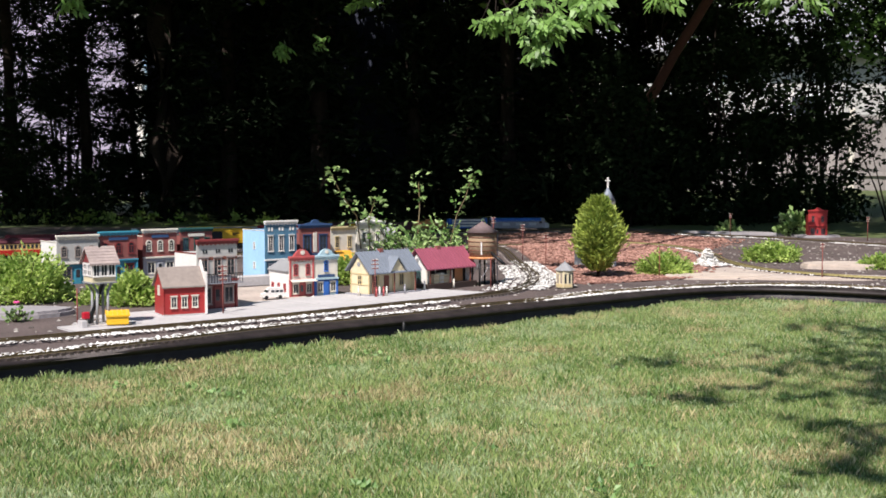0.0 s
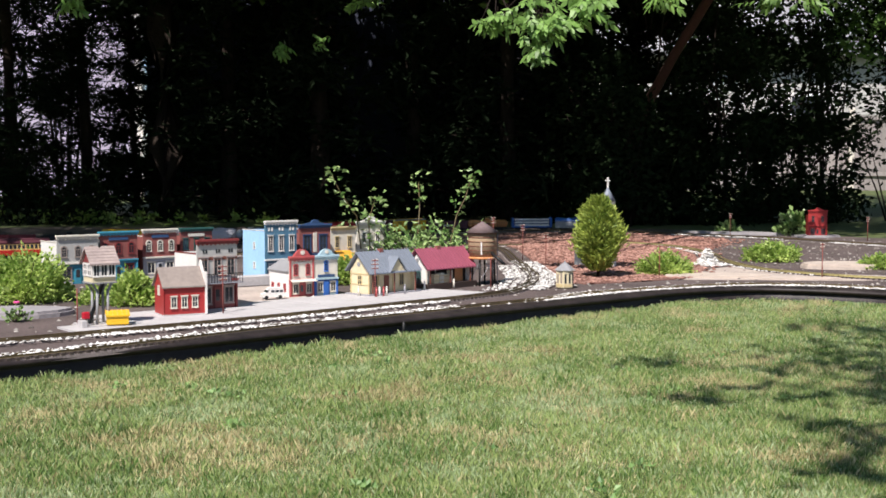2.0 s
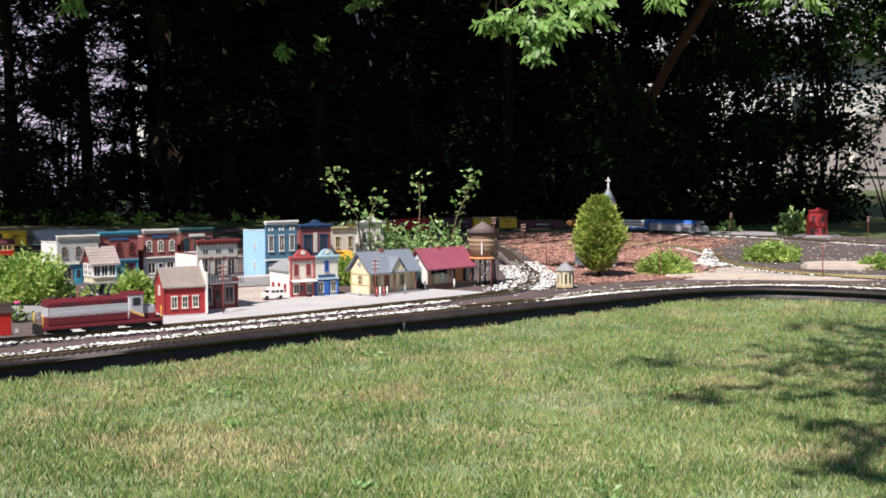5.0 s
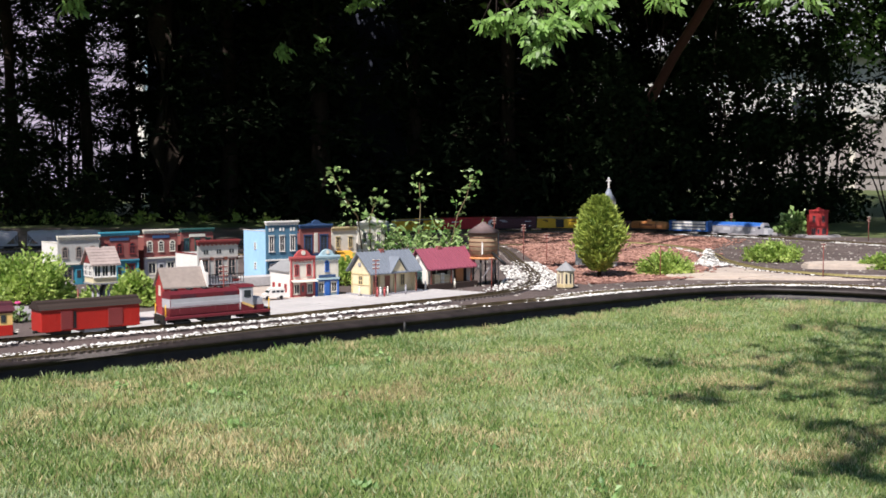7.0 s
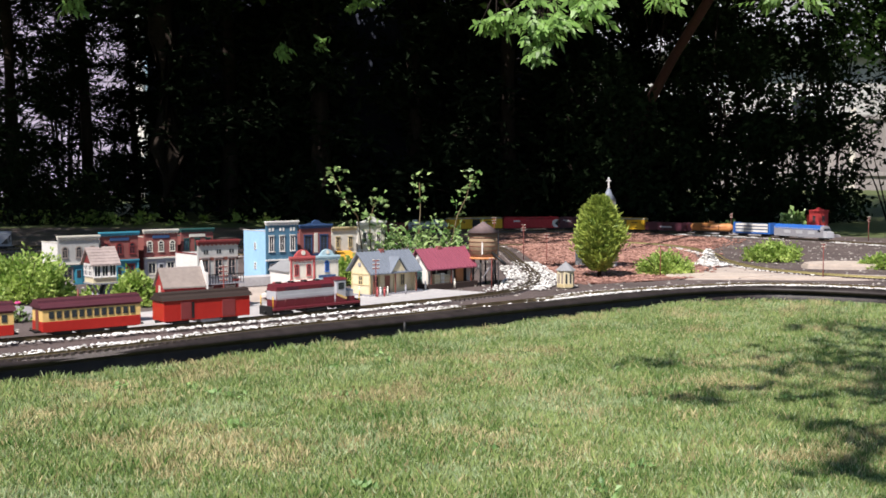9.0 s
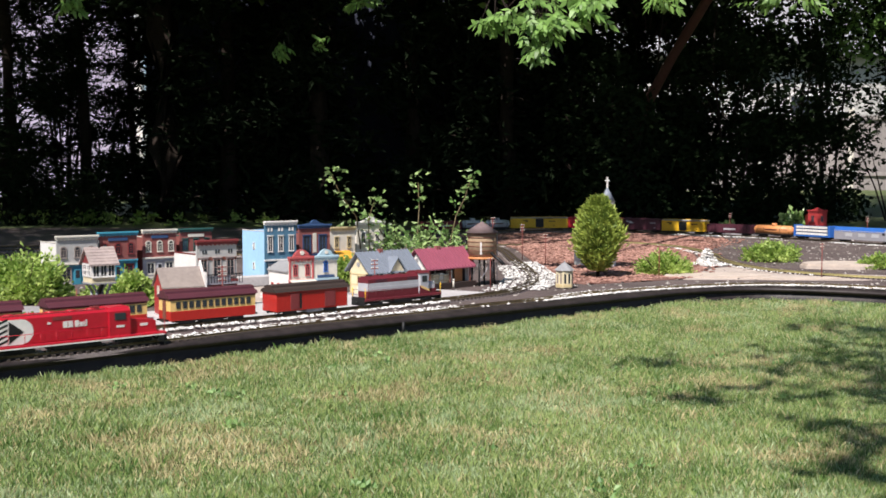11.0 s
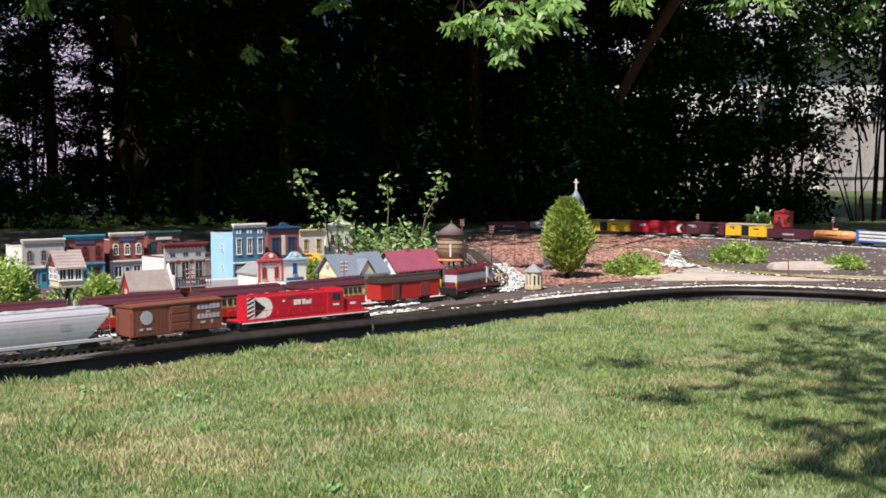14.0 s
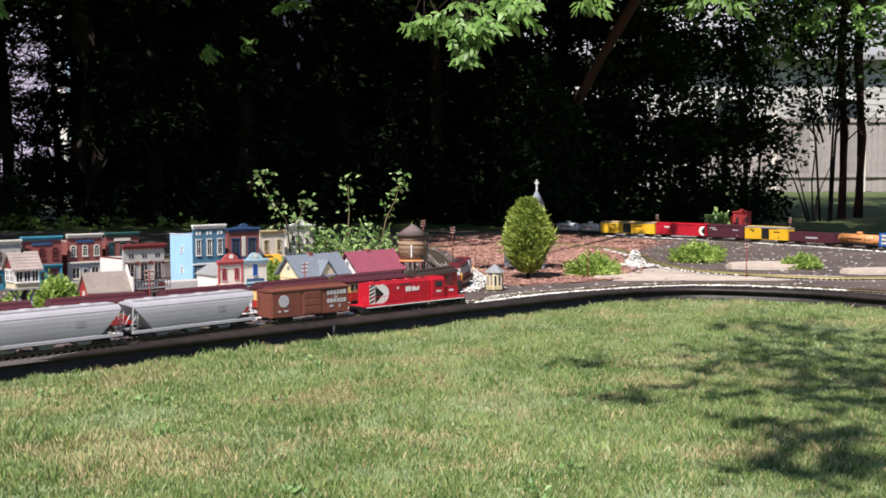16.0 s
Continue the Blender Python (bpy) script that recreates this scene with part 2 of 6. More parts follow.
def sweep(line, s0, s1, profile, step=0.05, closed=True):
    """A bar of the given cross-section (across, up) laid along a line."""
    ss = np.linspace(s0, s1, max(2, int((s1 - s0) / step)))
    n, bm, rings = len(profile), bmesh.new(), []
    for s in ss:
        x, y, a = on(line, s)
        rings.append([bm.verts.new((x - math.sin(a) * u, y + math.cos(a) * u, w)) for u, w in profile])
    for r, q in zip(rings, rings[1:]):
        for i in range(n if closed else n - 1):
            bm.faces.new((r[i], q[i], q[(i + 1) % n], r[(i + 1) % n]))
    if closed:
        bm.faces.new(rings[0]), bm.faces.new(rings[-1][::-1])
    bmesh.ops.recalc_face_normals(bm, faces=bm.faces)
    return bm


# ---- ground ----
def ground_z(x, y):
    """The lawn lies below the railway bed and rises towards the far fence."""
    y = np.asarray(y, float)
    t = np.clip((y - 8.5) / 5.0, 0, 1)
    u = np.clip((y - 13.5) / 15.0, 0, 1)
    return -0.067 + 0.055 * t * t * (3 - 2 * t) + 0.27 * u * u * (3 - 2 * u)


def build_ground():
    xs = np.r_[-600, -200, -80, -30, np.linspace(-14, 14, 57), 30, 80, 200, 600]
    ys = np.r_[-600, -200, -60, -20, -8, np.linspace(-3, 31, 69), 45, 80, 200, 700]
    X, Y = np.meshgrid(xs, ys)
    Z = ground_z(X, Y) + 0.006 * np.sin(X * 2.1 + 1) * np.cos(Y * 1.7)
    V = np.c_[X.ravel(), Y.ravel(), Z.ravel()]
    w = len(xs)
    i = (np.arange(len(ys) - 1)[:, None] * w + np.arange(w - 1)).ravel()
    tagged(raw("ground", V, np.c_[i, i + 1, i + w + 1, i + w], M["lawn"], True), "lawn ground with short green and straw-coloured grass", "lawn", kind="structure")


def build_bed():
    """The raised railway bed: a soil slab that follows the plastic edging."""
    D, S = EDGE
    front = D[::6]
    ring = [tuple(p) for p in front] + [(5.6, 6.5), (5.6, 9.0), (4.8, 11.2), (3.9, 12.3), (2.6, 13.7), (0.5, 14.2), (-5.0, 14.2), (-9.5, 13.4), (-9.5, 4.0)]
    bm = prism(ring, -0.16, 0.0, "z")
    bmesh.ops.triangulate(bm, faces=bm.faces)
    tagged(mesh_ob("garden_bed", bm, M["soil"]), "raised garden bed of dark soil and grit", "garden bed", kind="structure")
    # lawn edging: a rounded lip with a skirt
    lip = [(0.014 + 0.058 * math.cos(a), -0.006 + 0.020 * math.sin(a)) for a in np.linspace(-0.2, math.pi + 1.2, 12)] + [(-0.022, -0.034), (-0.018, -0.16), (0.0, -0.16)]
    bm = sweep(EDGE, 0.3, EDGE[1][-1] - 0.1, lip, 0.06)
    for f in bm.faces:
        f.smooth = len(f.verts) == 4
    tagged(mesh_ob("lawn_edging", bm, M["edging"]), "black plastic lawn edging along the railway bed", "edging", kind="structure")
    bm = prism([(0.66, 8.3), (0.70, 7.0), (0.82, 6.74), (1.25, 6.97), (1.52, 7.15), (1.72, 7.7), (1.86, 8.3), (1.93, 8.9), (2.0, 9.4), (2.35, 10.3), (2.75, 11.3), (2.5, 12.0), (2.2, 12.4), (1.2, 12.7), (0.2, 12.3), (0.62, 10.0)], -0.02, 0.006, "z")
    tagged(mesh_ob("mulch_bed", bm, M["mulch"]), "flat bed of reddish bark mulch", "mulch", kind="structure")


def field(x, y, cell, seed):
    """Smooth random patches, 0 to 1, about one cell across."""
    g = np.random.default_rng(seed).random((90, 90))
    u, v = (np.asarray(x) + 4.0) / cell % 88, (np.asarray(y) + 0.3) / cell % 88
    i, j = u.astype(int), v.astype(int)
    a, b = u - i, v - j
    a, b = a * a * (3 - 2 * a), b * b * (3 - 2 * b)
    return (g[i, j] * (1 - a) + g[i + 1, j] * a) * (1 - b) + (g[i, j + 1] * (1 - a) + g[i + 1, j + 1] * a) * b


def build_grass():
    """Single blades over the near lawn, thinning with distance, and taller along the edging."""
    rng = np.random.default_rng(4)
    n = 850000
    y = 1.75 + 4.9 * rng.random(n) ** 0.85
    x = (rng.random(n) * 2 - 1) * (0.42 * y + 0.15)
    x += np.where(rng.random(n) < 0.5, 0, 0.25 * (y > 2))
    D = EDGE[0]
    keep = y < np.interp(x, D[:, 0], D[:, 1]) - 0.075
    x, y = x[keep], y[keep]
    n = len(x)
    near = np.clip(1 - (np.interp(x, D[:, 0], D[:, 1]) - y) / 0.12, 0, 1)
    tuft = 0.5 + 0.5 * np.sin(x * 9 + 2 * np.sin(y * 7)) * np.cos(y * 11 + np.sin(x * 5))
    lush = 0.6 * field(x, y, 0.11, 41) + 0.4 * field(x, y, 0.045, 42)
    h = (0.008 + 0.019 * rng.random(n)) * (0.35 + 1.25 * lush + 0.1 * tuft) * (1 + 0.8 * near)
    a = rng.random(n) * 6.283
    lean = h * (0.08 + 0.55 * rng.random(n))
    b = rng.random(n) * 6.283
    w = 0.0007 + 0.0010 * rng.random(n)
    z = ground_z(x, y)
    z += 0.006 * np.sin(x * 2.1 + 1) * np.cos(y * 1.7) - 0.004
    V = np.empty((n, 4, 3))
    V[:, 0] = np.c_[x - w * np.cos(a), y - w * np.sin(a), z]
    V[:, 1] = np.c_[x + w * np.cos(a), y + w * np.sin(a), z]
    mx, my = x + 0.35 * lean * np.cos(b), y + 0.35 * lean * np.sin(b)
    V[:, 2] = np.c_[mx + 0.8 * w * np.cos(a), my + 0.8 * w * np.sin(a), z + 0.6 * h]
    V[:, 3] = np.c_[x + lean * np.cos(b), y + lean * np.sin(b), z + h]
    worn = 0.6 * field(x, y, 0.26, 43) + 0.4 * field(x, y, 0.09, 44)
    fade = 0.55 * field(x, y, 0.34, 45) + 0.45 * field(x, y, 0.10, 46)
    dice = rng.random(n)
    dry = dice < 0.12 + 0.60 * np.clip((worn - 0.54) * 4, 0, 1)
    pale = ~dry & (rng.random(n) < 0.16 + 0.56 * np.clip((fade - 0.53) * 4, 0, 1) + 0.4 * near)
    thin = (worn < 0.6) | (rng.random(n) < 0.8)
    for name, pick, label in (("grass", ~dry & ~pale & thin, "short mown green lawn grass"), ("dry_grass", dry & thin, "dry straw-coloured blades in worn lawn patches"), ("pale_grass", pale & thin, "pale blue-green blades among the lawn grass")):
        Q = V[pick]
        i = np.arange(len(Q))[:, None] * 4
        F = np.concatenate([i + [0, 1, 2], i + [0, 2, 3]])
        tagged(raw(name, Q.reshape(-1, 3), F, M[name]), label, "grass", kind="stuff")


def scatter(name, xs, ys, zs, size, material, label, category, seed=0, flat=0.6):
    """Many little lumps, each a squashed octahedron."""
    rng = np.random.default_rng(seed)
    n = len(xs)
    base = np.array([(1, 0, 0), (0, 1, 0), (-1, 0, 0), (0, -1, 0), (0, 0, 1), (0, 0, -1)], float)
    fc = np.array([(0, 1, 4), (1, 2, 4), (2, 3, 4), (3, 0, 4), (1, 0, 5), (2, 1, 5), (3, 2, 5), (0, 3, 5)])
    r = size * (0.5 + rng.random((n, 1, 1)))
    V = base[None] * r * (0.7 + 0.6 * rng.random((n, 6, 1))) * np.array([1, 1, flat])
    a = rng.random(n) * 6.283
    c, s = np.cos(a)[:, None], np.sin(a)[:, None]
    V = np.stack([V[..., 0] * c * 1.2 - V[..., 1] * s, V[..., 0] * s * 1.2 + V[..., 1] * c, V[..., 2]], -1) + np.stack([xs, ys, zs], -1)[:, None]
    F = (np.arange(n)[:, None, None] * 6 + fc[None]).reshape(-1, 3)
    return tagged(raw(name, V.reshape(-1, 3), F, material), label, category, kind="stuff")


def build_track(line, s0, s1, label, z=0.0, rail="rail"):
    """Gravel bed, sleepers and two rails, 45 mm gauge."""
    t = tagged(mesh_ob("railway_track", sweep(line, s0, s1, [(-0.047, z - 0.01), (-0.044, z + 0.006), (0.048, z + 0.006), (0.062, z - 0.01)], 0.08), M["bed"]), label, "track", kind="structure")
    bm = bmesh.new()
    s = s0 + 0.02
    while s < s1:
        x, y, a = on(line, s)
        m = Matrix.Translation((x, y, z + 0.009)) @ Matrix.Rotation(a, 4, "Z") @ Matrix.Diagonal((0.013, 0.088, 0.010, 1))
        bmesh.ops.create_cube(bm, size=1, matrix=m)
        s += 0.031
    tagged(part("sleepers", bm, M["tie"], t, "dark brown sleepers"), kind="stuff")
    for u in (-0.0225, 0.0225):
        part("rail", sweep(line, s0, s1, [(u - 0.0028, z + 0.013), (u - 0.001, z + 0.016), (u - 0.002, z + 0.022), (u + 0.002, z + 0.022), (u + 0.001, z + 0.016), (u + 0.0028, z + 0.013)], 0.06),
             M[rail], t, "brass rail")
    return t


build_ground()
build_bed()
build_grass()
build_track(LINE_A, 0.2, LINE_A[1][4 * 24], "inner railway track behind the toy town")
build_track(LINE_A, LINE_A[1][10 * 24], LINE_A[1][-1], "inner railway track on grey gravel")
build_track(LINE_B, 0.2, LINE_B[1][5 * 24], "outer railway track behind the toy town")
build_track(LINE_B, LINE_B[1][11 * 24], LINE_B[1][-1], "outer railway track beside the black edging")
build_track(LINE_C, 0.2, LINE_C[1][-1], "back railway track under the trees")
build_track(LINE_D, 0.1, LINE_D[1][-1], "branch railway track with yellowed rails", rail="rail_yellow")


# ---- toy buildings ----
def sash(parent, x, z, w, h, y, frame_mat, pane_mat=None, bars=(1, 1), arched=False, name="window"):
    """A window on a front that faces -y: a proud frame, a pane behind it, glazing bars."""
    t = 0.12 * w
    bm = bmesh.new()
    for a in ((x, x + t, z, z + h), (x + w - t, x + w, z, z + h), (x + t, x + w - t, z, z + t), (x + t, x + w - t, z + h - t, z + h)):
        box(a[0], a[1], y - 0.004, y + 0.002, a[2], a[3], bm=bm)
    for k in range(bars[0]):
        c = x + t + (w - 2 * t) * (k + 1) / (bars[0] + 1)
        box(c - 0.12 * t - 0.0005, c + 0.12 * t + 0.0005, y - 0.003, y + 0.002, z + t, z + h - t, bm=bm)
    for k in range(bars[1]):
        c = z + t + (h - 2 * t) * (k + 1) / (bars[1] + 1)
        box(x + t, x + w - t, y - 0.0032, y + 0.002, c - 0.0008, c + 0.0008, bm=bm)
    box(x - 0.002, x + w + 0.002, y - 0.007, y + 0.001, z - 0.003, z + 0.0005, bm=bm)
    if arched:
        c, r = x + w / 2, w / 2
        arc = [(math.cos(a), math.sin(a)) for a in np.linspace(0, math.pi, 9)]
        for (c0, s0), (c1, s1) in zip(arc, arc[1:]):
            prism([(c + (r + 0.003) * c0, z + h + (r + 0.003) * s0), (c + (r + 0.003) * c1, z + h + (r + 0.003) * s1),
                   (c + (r - t) * c1, z + h + (r - t) * s1), (c + (r - t) * c0, z + h + (r - t) * s0)], y - 0.004, y + 0.001, "y", bm)
    else:
        box(x - 0.003, x + w + 0.003, y - 0.007, y + 0.001, z + h, z + h + 0.005, bm=bm)
    f = part(name, bm, frame_mat, parent)
    pane = box(x + 0.5 * t, x + w - 0.5 * t, y - 0.0012, y + 0.001, z + 0.5 * t, z + h - (0 if arched else 0.5 * t))
    if arched:
        prism([(c + (r - 0.5 * t) * u, z + h + (r - 0.5 * t) * v) for u, v in arc], y - 0.0012, y + 0.001, "y", pane)
    part("pane", pane, pane_mat or M["glass"], f, "dark glass pane")
    return f


def side_sash(parent, y, z, w, h, x, frame_mat):
    """A window on the side that faces -x."""
    bm = bmesh.new()
    t = 0.14 * w
    for a in ((y, y + t, z, z + h), (y + w - t, y + w, z, z + h), (y + t, y + w - t, z, z + t), (y + t, y + w - t, z + h - t, z + h), (y + t, y + w - t, z + h / 2 - t / 2, z + h / 2 + t / 2),
              (y + w / 2 - t / 4, y + w / 2 + t / 4, z + t, z + h - t)):
        box(x - 0.004, x + 0.002, a[0], a[1], a[2], a[3], bm=bm)
    f = part("window", bm, frame_mat, parent)
    part("pane", box(x - 0.0015, x + 0.001, y + t / 2, y + w - t / 2, z + t / 2, z + h - t / 2), M["glass"], f, "dark glass pane")


def shop(pos, rot, w, d, h, label, front, side, trim, base=None, upper=None, doors=2, pediment=None, side_h=0.85, base_h=0.42, sidewins=0, sign=None, arched=False, win=None, gwin=None, attic=0, roof="greyroof",
         pitched=False, ped=0.17, frame_col=None, wz=0.22, wh=0.40, ww=None):
    """A false-fronted toy shop: walls, roof, cornice, upper windows, shopfront with doors and display windows."""
    win = win or trim
    t = thing("toy_shop", pose(pos[0], pos[1], 0.0, 0, 0, rot), label, "toy building", "toy town buildings")
    sh = h * side_h
    part("side_wall", box(0, 0.006, 0.008, d, 0, sh, 0.001), M[side], t, "painted side wall")
    part("side_wall", box(w - 0.006, w, 0.008, d, 0, sh, 0.001), M[side], t)
    part("back_wall", box(0.006, w - 0.006, d - 0.006, d, 0, sh), M[side], t)
    part("front_wall", box(0, w, 0, 0.008, base_h * h, h, 0.001), M[front], t)
    if pitched:
        bm = prism([(-0.008, sh), (w / 2, sh + 0.32 * w), (w + 0.008, sh), (w + 0.008, sh + 0.005), (w / 2, sh + 0.32 * w + 0.006), (-0.008, sh + 0.005)], 0.008, d + 0.01, "y")
        part("roof", bm, M[roof], t)
        part("gable", prism([(0.001, sh), (w - 0.001, sh), (w / 2, sh + 0.31 * w)], d - 0.006, d, "y"), M[side], t)
    else:
        part("roof", prism([(0.008, sh - 0.006), (d, sh - 0.022), (d, sh - 0.016), (0.008, sh)], 0.006, w - 0.006, "x"), M[roof], t)
        part("coping", box(-0.002, 0.008, 0.008, d, sh, sh + 0.004), M[trim], t)
    # cornice with brackets
    bm = box(-0.006, w + 0.006, -0.014, 0.010, h - 0.012, h, 0.002)
    box(-0.003, w + 0.003, -0.008, 0.009, h - 0.022, h - 0.012, 0.001, bm)
    n = max(4, int(w / 0.02))
    for k in range(n):
        c = 0.006 + (w - 0.012) * k / (n - 1)
        box(c - 0.002, c + 0.002, -0.010, 0.001, h - 0.027, h - 0.021, bm=bm)
    part("cornice", bm, M[trim], t)
    if pediment:
        r = ped * w
        part("pediment", prism([(w / 2 + r * math.cos(a), h - 0.002 + 0.9 * r * math.sin(a)) for a in np.linspace(0, math.pi, 13)], -0.008, 0.008, "y"), M[pediment], t)
        part("pediment_wings", prism([(0.02, h - .002), (w - 0.02, h - .002), (w / 2 + r, h + 0.3 * r), (w / 2 - r, h + 0.3 * r)], -0.004, 0.007, "y"), M[pediment], t)
    if frame_col:
        for x in (-0.001, w - 0.009):
            part("corner_pilaster", box(x, x + 0.010, -0.005, 0.002, base_h * h, h - 0.02, 0.001), M[frame_col], t)
    # ground floor
    bh = base_h * h
    b = base or front
    part("shopfront", box(0.004, w - 0.004, 0.006, 0.010, 0, bh), M[b], t)
    for x in (0.0, w - 0.010):
        part("pilaster", box(x, x + 0.010, -0.004, 0.008, 0, bh, 0.001), M[trim if base is None else base], t)
    part("belt_course", box(-0.003, w + 0.003, -0.009, 0.006, bh - 0.004, bh + 0.006, 0.001), M[trim], t)
    dw = 0.16 * w
    part("door", box(w / 2 - dw / 2, w / 2 + dw / 2, 0.001, 0.006, 0, bh * 0.78, 0.001), M[b], t, "panelled shop door")
    part("door_glass", box(w / 2 - dw * 0.3, w / 2 + dw * 0.3, 0.0, 0.004, bh * 0.32, bh * 0.70), M["glass"], t)
    for x in (0.07 * w, 0.62 * w):
        sash(t, x + 0.01, bh * 0.22, 0.25 * w, bh * 0.58, 0.006, M[gwin or win], name="display_window", bars=(1, 0))
        part("stall_riser", box(x + 0.008, x + 0.012 + 0.25 * w, 0.002, 0.007, 0.004, bh * 0.18), M[trim], t)
    # upper windows
    uh = h - bh
    k = upper or 3
    ww = ww or min(0.16 * w, 0.55 * w / k)
    for i in range(k):
        c = w * (i + 0.5) / k
        sash(t, c - ww / 2, bh + wz * uh, ww, (wh - (0.12 if arched else 0)) * uh, 0.0, M[win], arched=arched, bars=(1, 2 if arched else 1))
    for i in range(attic):
        for e in (-1, 1):
            c = w * (i + 0.5) / attic + e * 0.011
            part("attic_window", box(c - 0.006, c + 0.006, -0.003, 0.001, h - 0.062, h - 0.040, 0.0008), M[trim], t)
    if sign:
        part("sign", box(0.25 * w, 0.75 * w, -0.005, 0.0, h - 0.055, h - 0.036, 0.001), M[sign], t, "small sign board")
    for i in range(sidewins):
        y = d * (i + 0.6) / (sidewins + 0.4)
        side_sash(t, y, sh * 0.22, 0.024, 0.042, 0.0, M[win])
        if side_h * h > 0.25:
            side_sash(t, y, sh * 0.62, 0.022, 0.044, 0.0, M[win])
    return t


def build_town():
    shop((-2.208, 6.707), 40, 0.248, 0.24, 0.285, "white toy shop with arched windows and teal shopfront", "greige", "white", "ivory", "teal", 3, arched=True, sidewins=1, win="taupe", ww=0.036)
    shop((-2.02, 6.885), 40, 0.244, 0.24, 0.298, "brick toy shop with bright blue cornice and shopfront", "brick", "brick", "teal", "teal", 3, sign="navy", arched=True, win="darkred")
    shop((-1.818, 7.11), 40, 0.225, 0.24, 0.302, "brick toy bank with white cornice and arched windows", "brick", "brick", "ivory", "lightgrey", 3, sign="navy", arched=True)
    shop((-1.638, 7.31), 40, 0.225, 0.24, 0.30, "brick toy shop with dark green cornice", "brick", "brick", "green", "green", 3, sign="ivory")
    shop((-1.06, 6.996), 40, 0.222, 0.26, 0.357, "tall steel-blue toy hotel with white cornice and pale blue side", "blue", "skyblue", "white", "blue", 3, attic=3, sidewins=1, base_h=0.34, side_h=0.83)
    n1 = shop((-0.888, 7.24), 40, 0.235, 0.24, 0.326, "dull red toy shop with navy arched pediment and dark windows", "brick", "brick", "navy", "navy", 2, pediment="navy", win="navy", ped=0.14, wz=0.06, wh=0.58, ww=0.06)
    part("centre_panel", box(0.104, 0.131, -0.003, 0.001, 0.15, 0.272, 0.001), M["ivory"], n1, "white panel between the windows")
    n2 = shop((-0.718, 7.50), 40, 0.195, 0.22, 0.30, "cream toy shop with a yellow awning", "ivory", "ivory", "straw", "straw", 2, win="straw")
    part("awning", prism([(-0.085, 0.100), (-0.080, 0.098), (0.0, 0.140), (0.0, 0.146)], 0.03, 0.150, "x"), M["amber"], n2, "sloping yellow awning")
    part("awning_valance", box(0.03, 0.150, -0.086, -0.083, 0.080, 0.101), M["amber"], n2)
    shop((-0.564, 7.70), 40, 0.223, 0.22, 0.327, "white toy house front with ornate white cornice", "ivory", "white", "white", "white", 2, pediment="white")
    t1 = shop((-0.785, 5.995), 36, 0.142, 0.22, 0.214, "red and ivory toy shop with rounded red pediment", "ivory", "white", "shopred", "shopred", 2, pediment="shopred", side_h=0.62, sidewins=3, gwin="ivory", win="shopred", pitched=True, ped=0.29, frame_col="shopred", arched=True, wz=0.2, wh=0.48, ww=0.026)
    part("pediment_boss", rod((0.071, -0.012, 0.232), (0.071, -0.007, 0.232), 0.012, n=14), M["ivory"], t1, "round ivory boss")
    part("name_board", box(0.03, 0.112, -0.004, 0.0, 0.172, 0.182, 0.001), M["greige"], t1, "pale name board")
    part("porch_roof", prism([(-0.035, 0.082), (0.0, 0.094), (0.0, 0.097), (-0.035, 0.085)], -0.002, 0.144, "x"), M["ivory"], t1, "small shopfront awning")
    t2 = shop((-0.668, 6.08), 36, 0.141, 0.22, 0.214, "ivory toy shop with blue shopfront and pale blue pediment", "ivory", "ivory", "palegreen", "royal", 1, pediment="palegreen", side_h=0.7, gwin="ivory", win="royal", ped=0.27, arched=True, wz=0.32, wh=0.46, ww=0.024)
    part("name_board", box(0.02, 0.121, -0.005, 0.0, 0.098, 0.112, 0.001), M["navy"], t2, "dark name board over the shopfront")
    part("centre_door", box(0.056, 0.085, -0.003, 0.004, 0.0, 0.078, 0.001), M["royal"], t2, "bright blue shop door")
    part("pediment_boss", rod((0.0705, -0.012, 0.230), (0.0705, -0.007, 0.230), 0.010, n=14), M["ivory"], t2, "round ivory boss")
    # saloon with balcony
    t = shop((-1.130, 5.385), 40, 0.210, 0.22, 0.333, "ivory toy saloon with red cornice, balcony and dark red shopfront", "greige", "white", "darkred", "darkred", 3, side_h=0.80, base_h=0.42, win="tan", gwin="tan", wz=0.10, wh=0.46, ww=0.044)
    part("brown_band", box(0.008, 0.207, -0.0025, 0.001, 0.236, 0.252), M["brown"], t, "brown painted band")
    part("balcony_screen", box(0.002, 0.150, -0.0445, -0.0435, 0.134, 0.168), M["grey"], t, "grey lattice screen on the balcony")
    part("balcony_floor", box(0, 0.215, -0.05, 0.0, 0.128, 0.133), M["grey"], t)
    for k in range(15):
        x = 0.004 + 0.207 * k / 14
        part("baluster", rod((x, -0.047, 0.133), (x, -0.047, 0.172), 0.0016, n=5), M["black"], t)
    part("balcony_rail", box(0, 0.215, -0.049, -0.045, 0.172, 0.176), M["black"], t)
    for x in (0.006,):
        part("balcony_post", rod((x, -0.046, 0.0), (x, -0.046, 0.129), 0.003, n=6), M["darkred"], t)
    for i in range(3):
        for k in (0, 1):
            part("attic_window", box(0.030 + 0.067 * i + 0.014 * k, 0.038 + 0.067 * i + 0.014 * k, -0.002, 0.001, 0.268, 0.286), M["glass"], t)
    build_red_house()
    build_station((-0.375, 6.023), 46, 0.33, 0.15, "cream", "slate", "cream toy railway station with slate-grey gabled roof", True)
    build_station((-0.084, 6.409), 45, 0.34, 0.14, "white", "magenta", "white toy freight station with magenta metal roof", False)
    build_tower()
    build_water_tower()
    build_kiosk()
    build_church()
